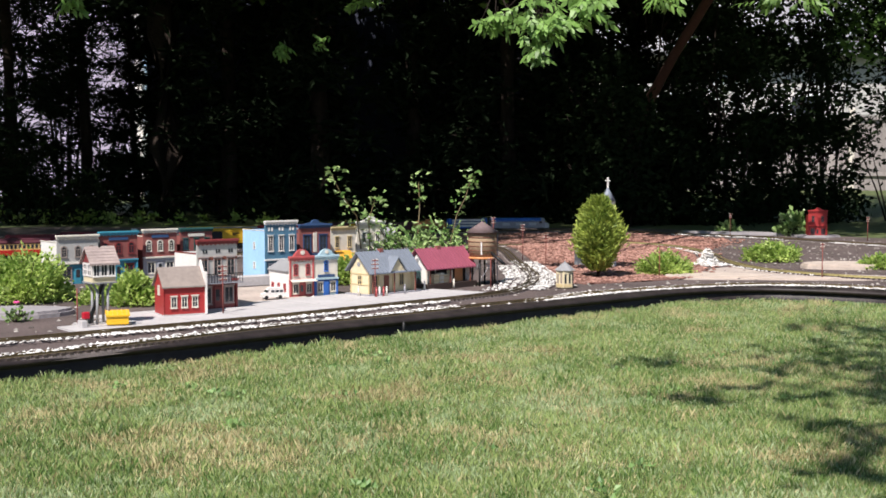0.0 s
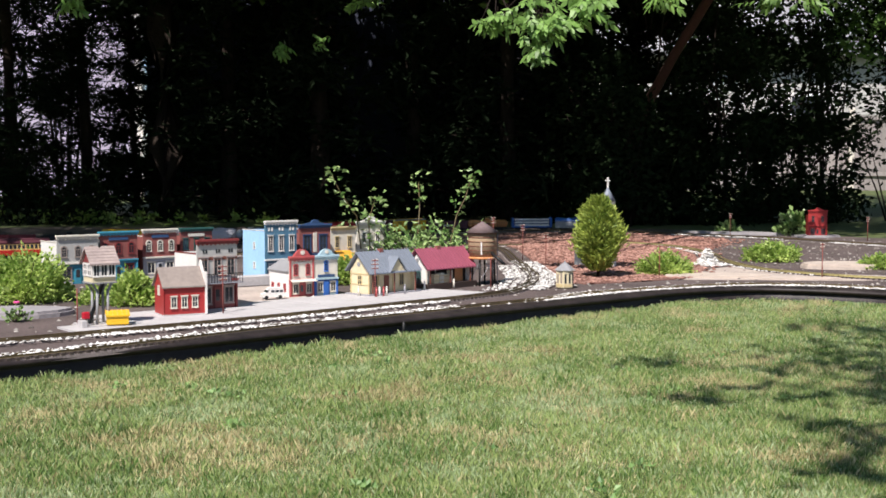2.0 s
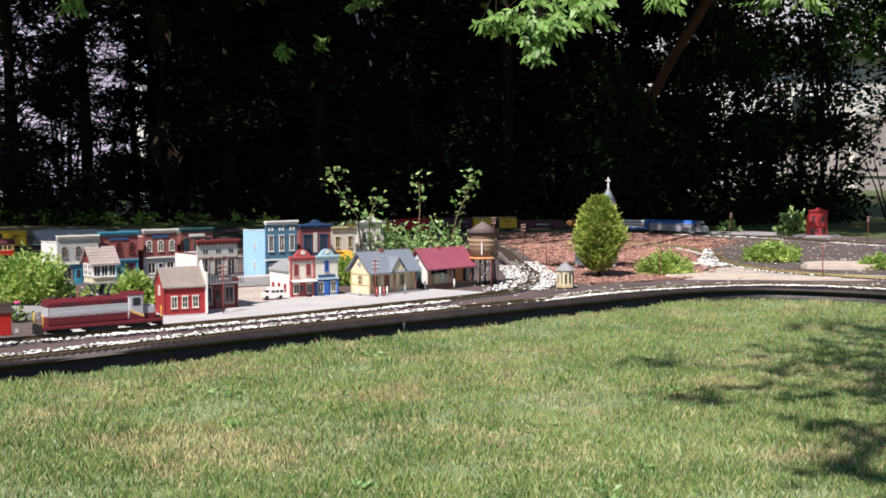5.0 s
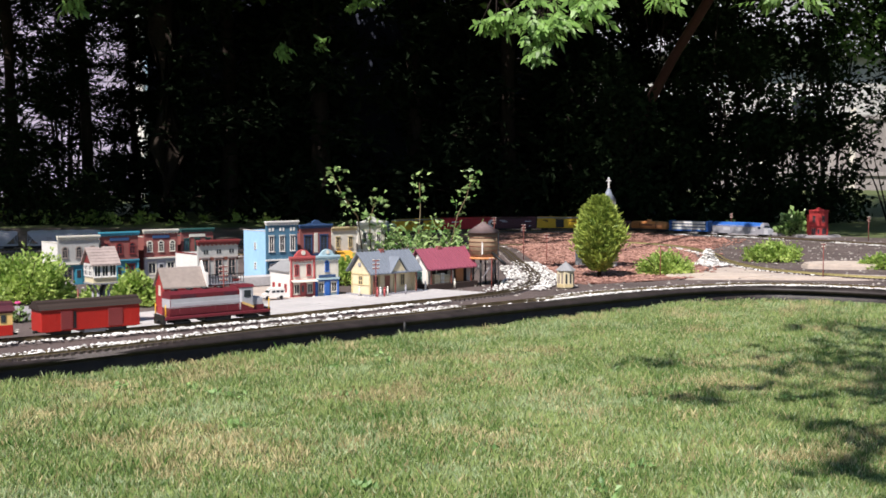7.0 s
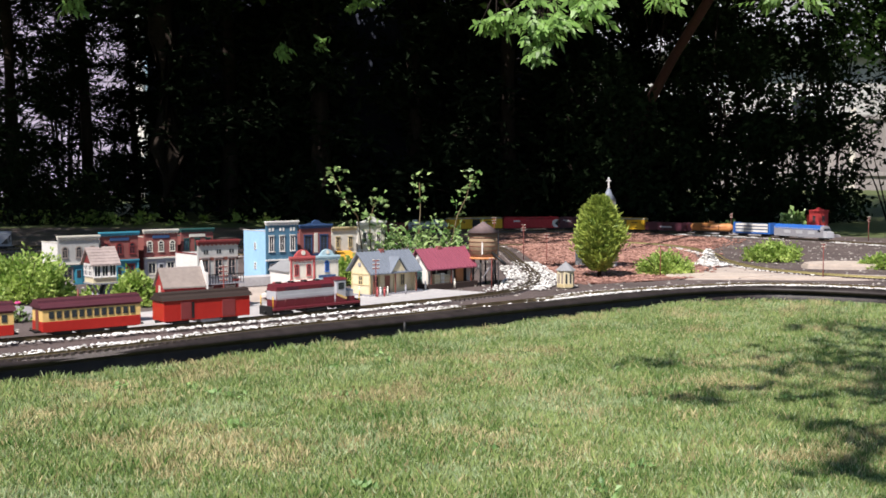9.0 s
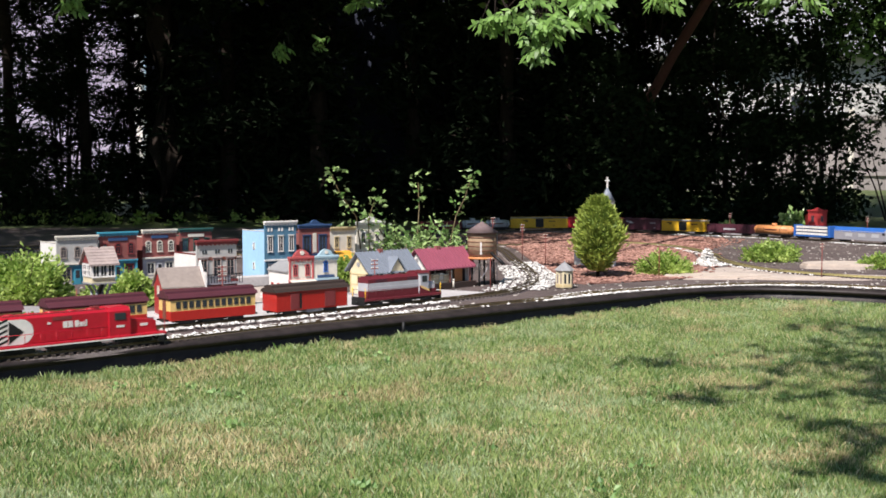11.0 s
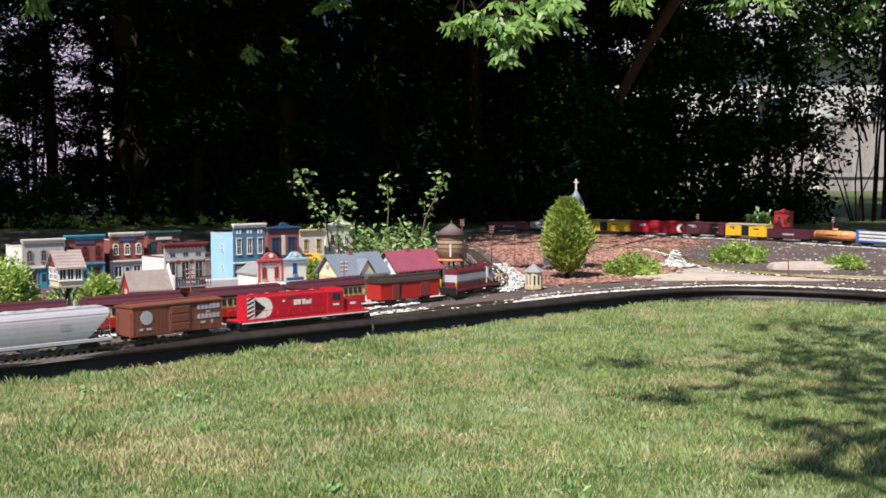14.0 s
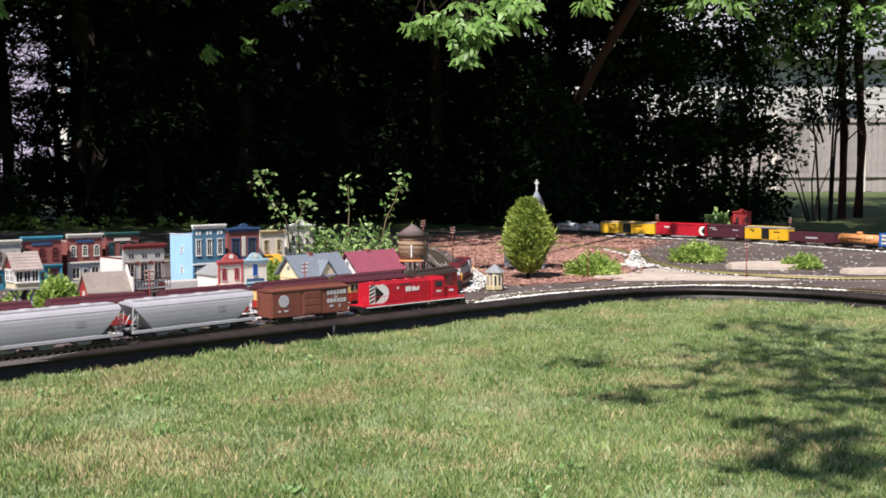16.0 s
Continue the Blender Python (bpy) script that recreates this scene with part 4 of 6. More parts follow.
def red_diesel(L=0.665):
    """Long red road diesel with a white and black emblem at the rear of the hood."""
    t = car("toy_diesel_engine", "bright red toy diesel engine with white half-circle emblem", "toy locomotive", L, "freight train")
    z = 0.046
    for e in (-1, 1):
        truck(t, e * (L / 2 - 0.12), 3)
    part("walkway", box(-L / 2, L / 2, -0.053, 0.053, z, z + 0.010, 0.002), M["brightred"], t)
    part("sill_stripe", box(-L / 2 + 0.01, L / 2 - 0.01, -0.0537, 0.0537, z - 0.002, z + 0.003), M["white"], t, "white sill stripe")
    hood = [(-0.038, z + 0.010), (-0.038, z + 0.098), (-0.032, z + 0.107), (0.032, z + 0.107), (0.038, z + 0.098), (0.038, z + 0.010)]
    x0 = -L / 2 + 0.042
    h = part("long_hood", prism(hood, x0, 0.108, "x"), M["brightred"], t)
    for s in (-1, 1):
        y = s * 0.038
        part("white_emblem", prism([(x0 + 0.001, z + 0.012), (x0 + 0.070, z + 0.012)] + [(x0 + 0.078 + 0.044 * math.sin(a), z + 0.055 - 0.043 * math.cos(a)) for a in np.linspace(0.1, math.pi - 0.1, 12)] + [(x0 + 0.070, z + 0.098), (x0 + 0.001, z + 0.098)],
                                   y - 0.0012, y + 0.0012, "y"), M["white"], h, "white half-round emblem")
        part("black_wedge", prism([(x0 + 0.036, z + 0.016), (x0 + 0.088, z + 0.055), (x0 + 0.036, z + 0.094)], y - 0.002, y + 0.002, "y"), M["black"], h, "black triangle in the emblem")
        for k in range(5):
            c, zz = x0 + 0.001, z + 0.014 + 0.0175 * k
            part("hazard_bar", prism([(c, zz), (c + 0.031, zz + 0.012), (c + 0.031, zz + 0.020), (c, zz + 0.008)], y - 0.0018, y + 0.0018, "y"), M["black"], h)
        for a, b, top in ((0.0, 0.016, 0.078), (0.019, 0.035, 0.078), (0.043, 0.058, 0.078), (0.061, 0.072, 0.072), (0.075, 0.080, 0.072), (0.083, 0.088, 0.078)):
            part("name_bar", box(-0.062 + a, -0.062 + b, y - 0.0016, y + 0.0016, z + 0.056, z + top), M["white"], h)
        part("number_panel", box(-0.118, -0.107, y - 0.0016, y + 0.0016, z + 0.072, z + 0.080), M["white"], h)
        for k in range(11):
            x = -0.178 + 0.0255 * k
            part("hood_door", box(x, x + 0.023, y - 0.001, y + 0.001, z + 0.014, z + 0.050), M["brightred"], h)
        part("grille", box(-0.10, -0.03, y - 0.0012, y + 0.0012, z + 0.084, z + 0.096), M["darkred"], h)
    for k in range(5):
        part("roof_fan", rod((-0.24 + 0.075 * k, 0, z + 0.106), (-0.24 + 0.075 * k, 0, z + 0.112), 0.018, n=14), M["brightred"], h)
    part("exhaust_stack", box(0.06, 0.09, -0.01, 0.01, z + 0.106, z + 0.118), M["darkred"], h)
    part("roof_walk", box(-0.27, 0.10, -0.028, -0.022, z + 0.107, z + 0.110), M["darkred"], h)
    c = part("cab", prism([(-0.047, z + 0.010), (-0.047, z + 0.098), (-0.034, z + 0.113), (0.034, z + 0.113), (0.047, z + 0.098), (0.047, z + 0.010)], 0.108, 0.190, "x"), M["brightred"], t, "red cab")
    for s in (-1, 1):
        part("cab_window", box(0.128, 0.172, s * 0.047 - 0.002, s * 0.047 + 0.002, z + 0.066, z + 0.092, 0.001), M["glass"], c)
        part("cab_number", box(0.134, 0.166, s * 0.047 - 0.0014, s * 0.047 + 0.0014, z + 0.040, z + 0.048), M["white"], c)
    part("windscreen", box(0.189, 0.192, -0.036, 0.036, z + 0.072, z + 0.096), M["glass"], c)
    part("number_board", box(0.188, 0.194, -0.025, 0.025, z + 0.099, z + 0.108), M["white"], c)
    nose = part("short_hood", prism([(0.190, z + 0.010), (0.302, z + 0.010), (0.300, z + 0.050), (0.290, z + 0.056), (0.190, z + 0.064)], -0.032, 0.032, "y"), M["brightred"], t, "low red nose")
    part("headlight", box(0.298, 0.305, -0.012, 0.012, z + 0.034, z + 0.044, 0.001), M["white"], nose)
    for k in (-1, 1):
        part("nose_mark", box(0.236, 0.266, k * 0.032 - 0.0014, k * 0.032 + 0.0014, z + 0.036, z + 0.046), M["white"], nose)
    for e in (-1, 1):
        part("pilot", box(min(e * (L / 2 - 0.006), e * (L / 2 + 0.004)), max(e * (L / 2 - 0.006), e * (L / 2 + 0.004)), -0.048, 0.048, 0.022, z + 0.006, 0.002), M["black"], t)
        for s in (-1, 1):
            part("step", box(min(e * (L / 2 - 0.035), e * (L / 2 - 0.008)), max(e * (L / 2 - 0.035), e * (L / 2 - 0.008)), s * 0.049 - 0.003, s * 0.049 + 0.003, 0.022, 0.046), M["black"], t)
            part("end_rail", rod((e * (L / 2 - 0.004), s * 0.046, z + 0.008), (e * (L / 2 - 0.004), s * 0.046, z + 0.052), 0.0012, n=5), M["brightred"], t)
    for s in (-1, 1):
        part("handrail", rod((-L / 2 + 0.01, s * 0.051, z + 0.046), (0.104, s * 0.051, z + 0.046), 0.0011, n=5), M["brightred"], t)
        for k in range(8):
            x = -L / 2 + 0.015 + 0.056 * k
            part("stanchion", rod((x, s * 0.051, z + 0.008), (x, s * 0.051, z + 0.046), 0.0010, n=4), M["brightred"], t)
    part("fuel_tank", box(-0.10, 0.08, -0.045, 0.045, 0.024, 0.046, 0.006), M["black"], t)
    return t


def boxcar(colour, label, group, L=0.46, emblem=None, open_door=False, bars="white"):
    t = car("toy_boxcar", label, "toy train car", L, group)
    w, z, h = 0.054, 0.044, 0.112
    part("body", box(-L / 2, L / 2, -w, w, z, z + h, 0.002), M[colour], t)
    part("roof", prism([(-w - 0.003, z + h - 0.004), (-w - 0.003, z + h + 0.002), (0, z + h + 0.010), (w + 0.003, z + h + 0.002), (w + 0.003, z + h - 0.004)], -L / 2 - 0.004, L / 2 + 0.004, "x"), M[colour if emblem != "grey" else "grey"], t)
    part("roof_walk", box(-L / 2, L / 2, -0.010, 0.010, z + h + 0.008, z + h + 0.013), M[colour], t)
    for s in (-1, 1):
        y = s * w
        if open_door:
            part("open_doorway", box(-0.045, 0.045, y - 0.001, y + 0.001, z + 0.006, z + h - 0.012), M["black"], t, "dark open doorway")
            part("sliding_door", box(-0.13, -0.048, y - 0.004, y + 0.004, z + 0.004, z + h - 0.010, 0.001), M[colour], t)
        else:
            d = part("sliding_door", box(-0.045, 0.050, y - 0.004, y + 0.004, z + 0.004, z + h - 0.010, 0.001), M[colour], t)
            for k in range(3):
                part("door_panel", box(-0.038, 0.043, y - 0.0052, y + 0.0052, z + 0.010 + 0.032 * k, z + 0.036 + 0.032 * k, 0.0008), M[colour], d)
        part("door_track", box(-0.06, 0.14, y - 0.004, y + 0.004, z + h - 0.009, z + h - 0.006), M["black"], t)
        for k in range(9):
            for e in (-1, 1):
                x = e * (0.062 + (L / 2 - 0.066) * k / 8)
                part("side_rib", box(x - 0.001, x + 0.001, y - 0.0012, y + 0.0012, z + 0.004, z + h - 0.006), M[colour], t)
        if emblem in ("round",):
            part("round_emblem", rod((-0.145, y - 0.002, z + 0.068), (-0.145, y + 0.002, z + 0.068), 0.026, n=24), M["lightgrey"], t, "round pale emblem")
            for a, b, c, d in ((0.085, 0.195, 0.080, 0.098), (0.125, 0.150, 0.066, 0.073), (0.085, 0.195, 0.044, 0.062), (0.10, 0.13, 0.026, 0.034), (0.15, 0.16, 0.022, 0.036), (-0.175, -0.155, 0.022, 0.030), (-0.145, -0.115, 0.022, 0.030)):
                n = max(1, int((b - a) / 0.016))
                for k in range(n):
                    u = a + (b - a) * k / n
                    part("letter_bar", box(u, u + (b - a) / n * 0.72, y - 0.0018, y + 0.0018, z + c, z + d), M["lightgrey"], t)
        elif emblem == "wedge":
            x0 = L / 2 - 0.005
            part("white_emblem", prism([(x0, z + 0.006), (x0 - 0.03, z + 0.006)] + [(x0 - 0.03 - 0.042 * math.sin(a), z + 0.052 - 0.046 * math.cos(a)) for a in np.linspace(0.1, math.pi - 0.1, 9)] + [(x0 - 0.03, z + 0.098), (x0, z + 0.098)],
                                       y - 0.0022, y + 0.0022, "y"), M["white"], t)
            part("black_wedge", prism([(x0 + 0.002, z + 0.004), (x0 - 0.042, z + 0.052), (x0 + 0.002, z + 0.100)], y - 0.003, y + 0.003, "y"), M["black"], t)
            part("name_bar", box(-0.20, -0.13, y - 0.002, y + 0.002, z + 0.07, z + 0.085), M["white"], t)
        else:
            for a, b, c in ((-0.19, -0.12, 0.082), (-0.16, -0.10, 0.068), (0.10, 0.17, 0.07), (0.15, 0.165, 0.02)):
                part("letter_bar", box(a, b, y - 0.0018, y + 0.0018, z + c, z + c + 0.009), M[bars], t)
    for e in (-1, 1):
        for s in (-1, 1):
            part("end_ladder", box(min(e * L / 2, e * (L / 2 + 0.004)), max(e * L / 2, e * (L / 2 + 0.004)), s * 0.042 - 0.006, s * 0.042 + 0.006, z, z + 0.09), M[colour], t)
    return t


def hopper(colour="hopper", label="pale grey covered toy hopper car with rounded sides", L=0.615):
    t = car("toy_hopper", label, "toy train car", L, "freight train")
    z, h = 0.046, 0.118
    half = [(0.0490, z + 0.010), (0.0525, z + 0.024), (0.0550, z + 0.040), (0.0565, z + 0.058), (0.0568, z + 0.076), (0.0555, z + 0.090), (0.0520, z + 0.101), (0.046, z + 0.110), (0.036, z + h)]
    prof = [(-u, w) for u, w in half] + half[::-1]
    b = prism(prof, -L / 2 + 0.105, L / 2 - 0.105, "x")
    for v in b.verts:   # the ends slope in towards the floor
        e = 1 if v.co.x > 0 else -1
        v.co.x += e * 0.090 * min(1, (v.co.z - z - 0.010) / 0.09)
    part("body", b, M[colour], t, "smooth grey hopper body")
    part("top_walk", box(-L / 2 + 0.03, L / 2 - 0.03, -0.030, 0.030, z + h, z + h + 0.006, 0.001), M[colour], t)
    for k in range(4):
        part("hatch", rod((-0.18 + 0.12 * k, 0, z + h + 0.004), (-0.18 + 0.12 * k, 0, z + h + 0.009), 0.024, n=12), M[colour], t)
    for s in (-1, 1):
        part("side_sill", box(-L / 2 + 0.01, L / 2 - 0.01, s * 0.050 - 0.004, s * 0.050 + 0.004, z, z + 0.012, 0.001), M["hopper"], t)
        part("side_rail", box(-L / 2 + 0.02, L / 2 - 0.02, s * 0.052 - 0.002, s * 0.052 + 0.002, z + 0.096, z + 0.101), M["lightgrey"], t)
        for e in (-1, 1):
            for u in (0.012, 0.034):
                part("end_post", rod((e * (L / 2 - u), s * 0.046, z), (e * (L / 2 - u - 0.006), s * 0.046, z + 0.100), 0.0016, n=5), M["lightgrey"], t)
            for k in range(5):
                part("rung", rod((e * (L / 2 - 0.012), s * 0.047, z + 0.018 + 0.018 * k), (e * (L / 2 - 0.036), s * 0.047, z + 0.018 + 0.018 * k), 0.0012, n=4), M["lightgrey"], t)
            part("slope_brace", rod((e * (L / 2 - 0.015), s * 0.02, z + 0.008), (e * (L / 2 - 0.07), s * 0.02, z + 0.10), 0.003, n=5), M["lightgrey"], t)
        for k in range(3):
            part("letter_bar", box(0.10, 0.14, s * 0.0562 - 0.0006, s * 0.0562 + 0.0006, z + 0.05 + 0.008 * k, z + 0.054 + 0.008 * k), M["greyroof"], t)
    for x in (-0.15, 0.0, 0.15):
        part("hopper_bay", prism([(x - 0.06, z + 0.012), (x - 0.02, 0.026), (x + 0.02, 0.026), (x + 0.06, z + 0.012)], -0.030, 0.030, "y"), M["grey"], t)
    return t


def tank_car(colour, label, group, L=0.46):
    t = car("toy_tank_car", label, "toy train car", L, group)
    z = 0.092
    b = rod((-L / 2 + 0.03, 0, z), (L / 2 - 0.03, 0, z), 0.044, n=20)
    for e in (-1, 1):
        ball((e * (L / 2 - 0.03), 0, z), 0.0438, b, 16, 8)
    part("tank", b, M[colour], t)
    part("dome", rod((0, 0, z + 0.04), (0, 0, z + 0.064), 0.026, n=14), M[colour], t)
    part("side_walk", box(-L / 2 + 0.02, L / 2 - 0.02, -0.054, 0.054, 0.050, 0.055), M["black"], t)
    for s in (-1, 1):
        part("handrail", rod((-L / 2 + 0.03, s * 0.050, z + 0.01), (L / 2 - 0.03, s * 0.050, z + 0.01), 0.0013, n=5), M["black"], t)
        part("letter_bar", box(-0.08, 0.06, s * 0.0435 - 0.002, s * 0.0435 + 0.002, z - 0.002, z + 0.008), M["white" if colour == "black" else "brown"], t)
    for x in (-0.1, 0.1):
        part("tank_band", rod((x - 0.002, 0, z), (x + 0.002, 0, z), 0.0452, n=20), M["black"], t)
    return t


def gondola(colour, label, group, L=0.46):
    t = car("toy_gondola", label, "toy train car", L, group)
    w, z, h = 0.054, 0.046, 0.085
    for s in (-1, 1):
        part("side", box(-L / 2, L / 2, s * w - 0.003, s * w + 0.003, z, z + h, 0.001), M[colour], t)
        for k in range(12):
            x = -L / 2 + 0.01 + (L - 0.02) * k / 11
            part("side_rib", box(x - 0.0025, x + 0.0025, s * w - 0.006, s * w + 0.006, z, z + h), M[colour], t)
        part("letter_bar", box(-0.06, 0.08, s * w - 0.0066, s * w + 0.0066, z + 0.03, z + 0.045), M["lightgrey"], t)
    for e in (-1, 1):
        part("end", box(min(e * (L / 2 - 0.005), e * L / 2), max(e * (L / 2 - 0.005), e * L / 2), -w, w, z, z + h), M[colour], t)
    part("floor", box(-L / 2, L / 2, -w, w, z, z + 0.006), M["black"], t)
    part("coal_load", prism([(-w + 0.004, z + 0.06), (0, z + 0.082), (w - 0.004, z + 0.06), (w - 0.004, z + 0.01), (-w + 0.004, z + 0.01)], -L / 2 + 0.01, L / 2 - 0.01, "x"), M["black"], t)
    return t


def blue_diesel(L=0.66):
    t = car("toy_diesel_engine", "silver toy diesel engine with blue roof", "toy locomotive", L, "back freight train")
    z = 0.042
    prof = [(-0.050, z), (-0.050, z + 0.078), (-0.036, z + 0.104), (0, z + 0.112), (0.036, z + 0.104), (0.050, z + 0.078), (0.050, z)]
    b = prism(prof, -L / 2, L / 2 - 0.05, "x")
    # silver body painted greyer: its part shade is put into the colour
    part("body", b, M["grey"], t)
    part("blue_roof", prism([(-0.0515, z + 0.074), (-0.037, z + 0.106), (0, z + 0.114), (0.037, z + 0.106), (0.0515, z + 0.074), (0.05, z + 0.072), (0.0, z + 0.09), (-0.05, z + 0.072)], -L / 2 - 0.002, L / 2 - 0.09, "x"), M["royal"], t, "blue roof and upper side")
    part("nose", prism([(L / 2 - 0.05, z), (L / 2, z), (L / 2 - 0.004, z + 0.052), (L / 2 - 0.05, z + 0.064)], -0.044, 0.044, "y"), M["lightgrey"], t)
    part("windscreen", prism([(L / 2 - 0.052, z + 0.066), (L / 2 - 0.036, z + 0.066), (L / 2 - 0.056, z + 0.096), (L / 2 - 0.07, z + 0.096)], -0.036, 0.036, "y"), M["glass"], t)
    for s in (-1, 1):
        for x in (-0.2, -0.05, 0.1):
            part("side_vent", box(x, x + 0.08, s * 0.05 - 0.0015, s * 0.05 + 0.0015, z + 0.030, z + 0.060), M["lightgrey"], t)
        part("cab_window", box(0.215, 0.245, s * 0.05 - 0.002, s * 0.05 + 0.002, z + 0.052, z + 0.074), M["glass"], t)
    return t


def stack_flat(L=0.45):
    t = car("toy_flat_car", "blue toy flat car stacked with white bundled boards", "toy train car", L, "back freight train")
    z = 0.048
    part("deck", box(-L / 2, L / 2, -0.052, 0.052, z, z + 0.012, 0.001), M["royal"], t)
    for e in (-1, 1):
        part("bulkhead", box(min(e * (L / 2 - 0.02), e * L / 2), max(e * (L / 2 - 0.02), e * L / 2), -0.050, 0.050, z + 0.012, z + 0.108, 0.002), M["royal"], t)
    part("load_core", box(-L / 2 + 0.028, L / 2 - 0.028, -0.042, 0.042, z + 0.012, z + 0.10), M["navy"], t)
    for k in range(3):
        for i in range(4):
            x = -L / 2 + 0.03 + (L - 0.06) * i / 4
            part("lumber_stack", box(x, x + (L - 0.06) / 4 - 0.004, -0.048, 0.048, z + 0.016 + 0.031 * k, z + 0.036 + 0.031 * k, 0.001), M["white"], t)
    return t


def build_trains():
    """Each train is a line, the place of its nose over time, and its cars from the front."""
    trains = []
    co = coach()
    trains.append((LINE_A, LINE_A[1][12 * 24], ((0, -0.61), (9, 1.635), (13.5, 2.825), (16, 3.485)), [(old_diesel(), 0.51), (baggage(), 0.395), (co, 0.395)] + [(copy_thing(co, Matrix()), 0.395) for _ in range(11)], 0.100))
    ho = hopper()
    more = [copy_thing(ho, Matrix()) for _ in range(8)]
    bx = boxcar("brown", "brown toy boxcar with round pale emblem and lettering bars", "freight train", 0.41, "round")
    yb = boxcar("yellow", "yellow toy boxcar with dark door", "freight train", 0.46, open_door=True, bars="black")
    bt = tank_car("black", "black toy tank car with pale lettering bar", "freight train")
    gs = gondola("maroon", "maroon toy gondola with dark load", "freight train")
    order = [(red_diesel(), 0.703), (bx, 0.49), (ho, 0.60)] + [(h, 0.60) for h in more[:6]] + [(gs, 0.46), (copy_thing(gs, Matrix()), 0.46), (bt, 0.46), (yb, 0.46), (more[6], 0.63), (more[7], 0.63)]
    trains.append((LINE_B, LINE_B[1][13 * 24], ((0, -3.34), (11.3, 0.731), (12, 0.993), (12.5, 1.191), (13, 1.383), (13.5, 1.584), (14, 1.786), (14.5, 1.994), (15, 2.216), (15.5, 2.432), (16, 2.647)), order, 0.040))
    y1 = boxcar("yellow", "yellow toy boxcar with grey roof and dark open door", "back freight train", 0.50, "grey", open_door=True, bars="black")
    y2 = boxcar("yellow", "long yellow toy boxcar with dark open door", "back freight train", 0.63, "grey", open_door=True, bars="black")
    rb = boxcar("brightred", "red toy boxcar with white and black end emblem", "back freight train", 0.62, "wedge")
    bb = boxcar("purple", "dark maroon toy boxcar with pale door panel", "back freight train", 0.46, bars="lightgrey")
    wt = tank_car("silver", "short silver toy tank car", "back freight train", 0.26)
    og = tank_car("orange", "orange toy tank car with dome", "back freight train", 0.45)
    order = [(blue_diesel(), 0.66), (stack_flat(), 0.50), (og, 0.45), (gondola("purple", "dark purple-maroon ribbed toy gondola", "back freight train", 0.52), 0.52), (y1, 0.50), (bb, 0.46), (rb, 0.62),
             (y2, 0.63), (wt, 0.26), (copy_thing(wt, Matrix()), 0.26), (gondola("maroon", "dark maroon toy gondola", "back freight train"), 0.46)]
    trains.append((LINE_C, LINE_C[1][8 * 24], ((0, -2.2), (9, 1.17), (14, 3.08), (16, 3.86)), order, 0.030))
    return trains


TRAINS = build_trains()


# ---- plants ----
def leaf_cloud(points, size, rng, aspect=0.5, up=0.3, fold=0.15, outward=None):
    """One folded leaf of four corners at every point; returns corners and faces."""
    n = len(points)
    size = size * (0.6 + 0.8 * rng.random((n, 1)))
    d = rng.normal(size=(n, 3))
    if outward is not None:
        d = d * 0.7 + outward
    d[:, 2] = d[:, 2] * 0.6 + up
    d /= np.linalg.norm(d, axis=1)[:, None]
    s = np.cross(d, rng.normal(size=(n, 3)))
    s /= np.linalg.norm(s, axis=1)[:, None] + 1e-9
    nn = np.cross(d, s)
    V = np.empty((n, 4, 3))
    V[:, 0] = points
    mid = points + d * size * 0.5
    V[:, 1] = mid + s * size * aspect * 0.5 + nn * size * fold
    V[:, 2] = points + d * size
    V[:, 3] = mid - s * size * aspect * 0.5 + nn * size * fold
    i = np.arange(n)[:, None] * 4
    return V.reshape(-1, 3), np.concatenate([i + [0, 1, 2], i + [0, 2, 3]])


def leaf_part(name, points, size, material, parent, seed=0, label="", **k):
    v, f = leaf_cloud(np.asarray(points, float), size, np.random.default_rng(seed), **k)
    ob = raw(name, v, f, material)
    ob.parent = parent
    return tagged(ob, label, kind="stuff")


def clumps(rng, n_clump, per, box_lo, box_hi, r):
    """Points in loose clumps inside a box."""
    lo, hi = np.array(box_lo, float), np.array(box_hi, float)
    c = lo + (hi - lo) * rng.random((n_clump, 3))
    p = rng.normal(size=(n_clump, per, 3)) * (r * (0.5 + rng.random((n_clump, 1, 1)))) * [1, 1, 0.6]
    return (c[:, None] + p).reshape(-1, 3)


def bush(x, y, rx, ry, h, n, size, material, label, seed, name="bush", z=0.0):
    """Low leafy bush: stems from the base, leaves over an uneven dome."""
    rng = np.random.default_rng(seed)
    t = thing(name, pose(x, y, z), label, "bush", "garden bushes")
    bm = bmesh.new()
    for k in range(12):
        a, u = rng.random() * 6.283, 0.3 + 0.6 * rng.random()
        rod((0.1 * rx * math.cos(a), 0.1 * ry * math.sin(a), -0.005), (u * rx * math.cos(a), u * ry * math.sin(a), h * (0.5 + 0.35 * rng.random())), 0.004, 0.002, 5, bm)
    tagged(part("stem", bm, M["bark"], t), kind="stuff")
    a, v = rng.random(n) * 6.283, rng.random(n)
    el = np.arcsin(v ** 0.8)
    lump = 0.80 + 0.20 * np.sin(a * 5 + seed) * np.cos(el * 6 + a * 3) + 0.10 * rng.normal(size=n)
    rad = lump * (1 - 0.45 * rng.random(n) ** 2)
    p = np.c_[rx * np.cos(el) * np.cos(a) * rad, ry * np.cos(el) * np.sin(a) * rad, np.maximum(0.004, h * np.sin(el) * rad)]
    o = np.c_[np.cos(el) * np.cos(a), np.cos(el) * np.sin(a), np.sin(el) + 0.3]
    leaf_part("foliage", p, size, material, t, seed + 1, outward=o, aspect=0.62, up=0.2)
    return t


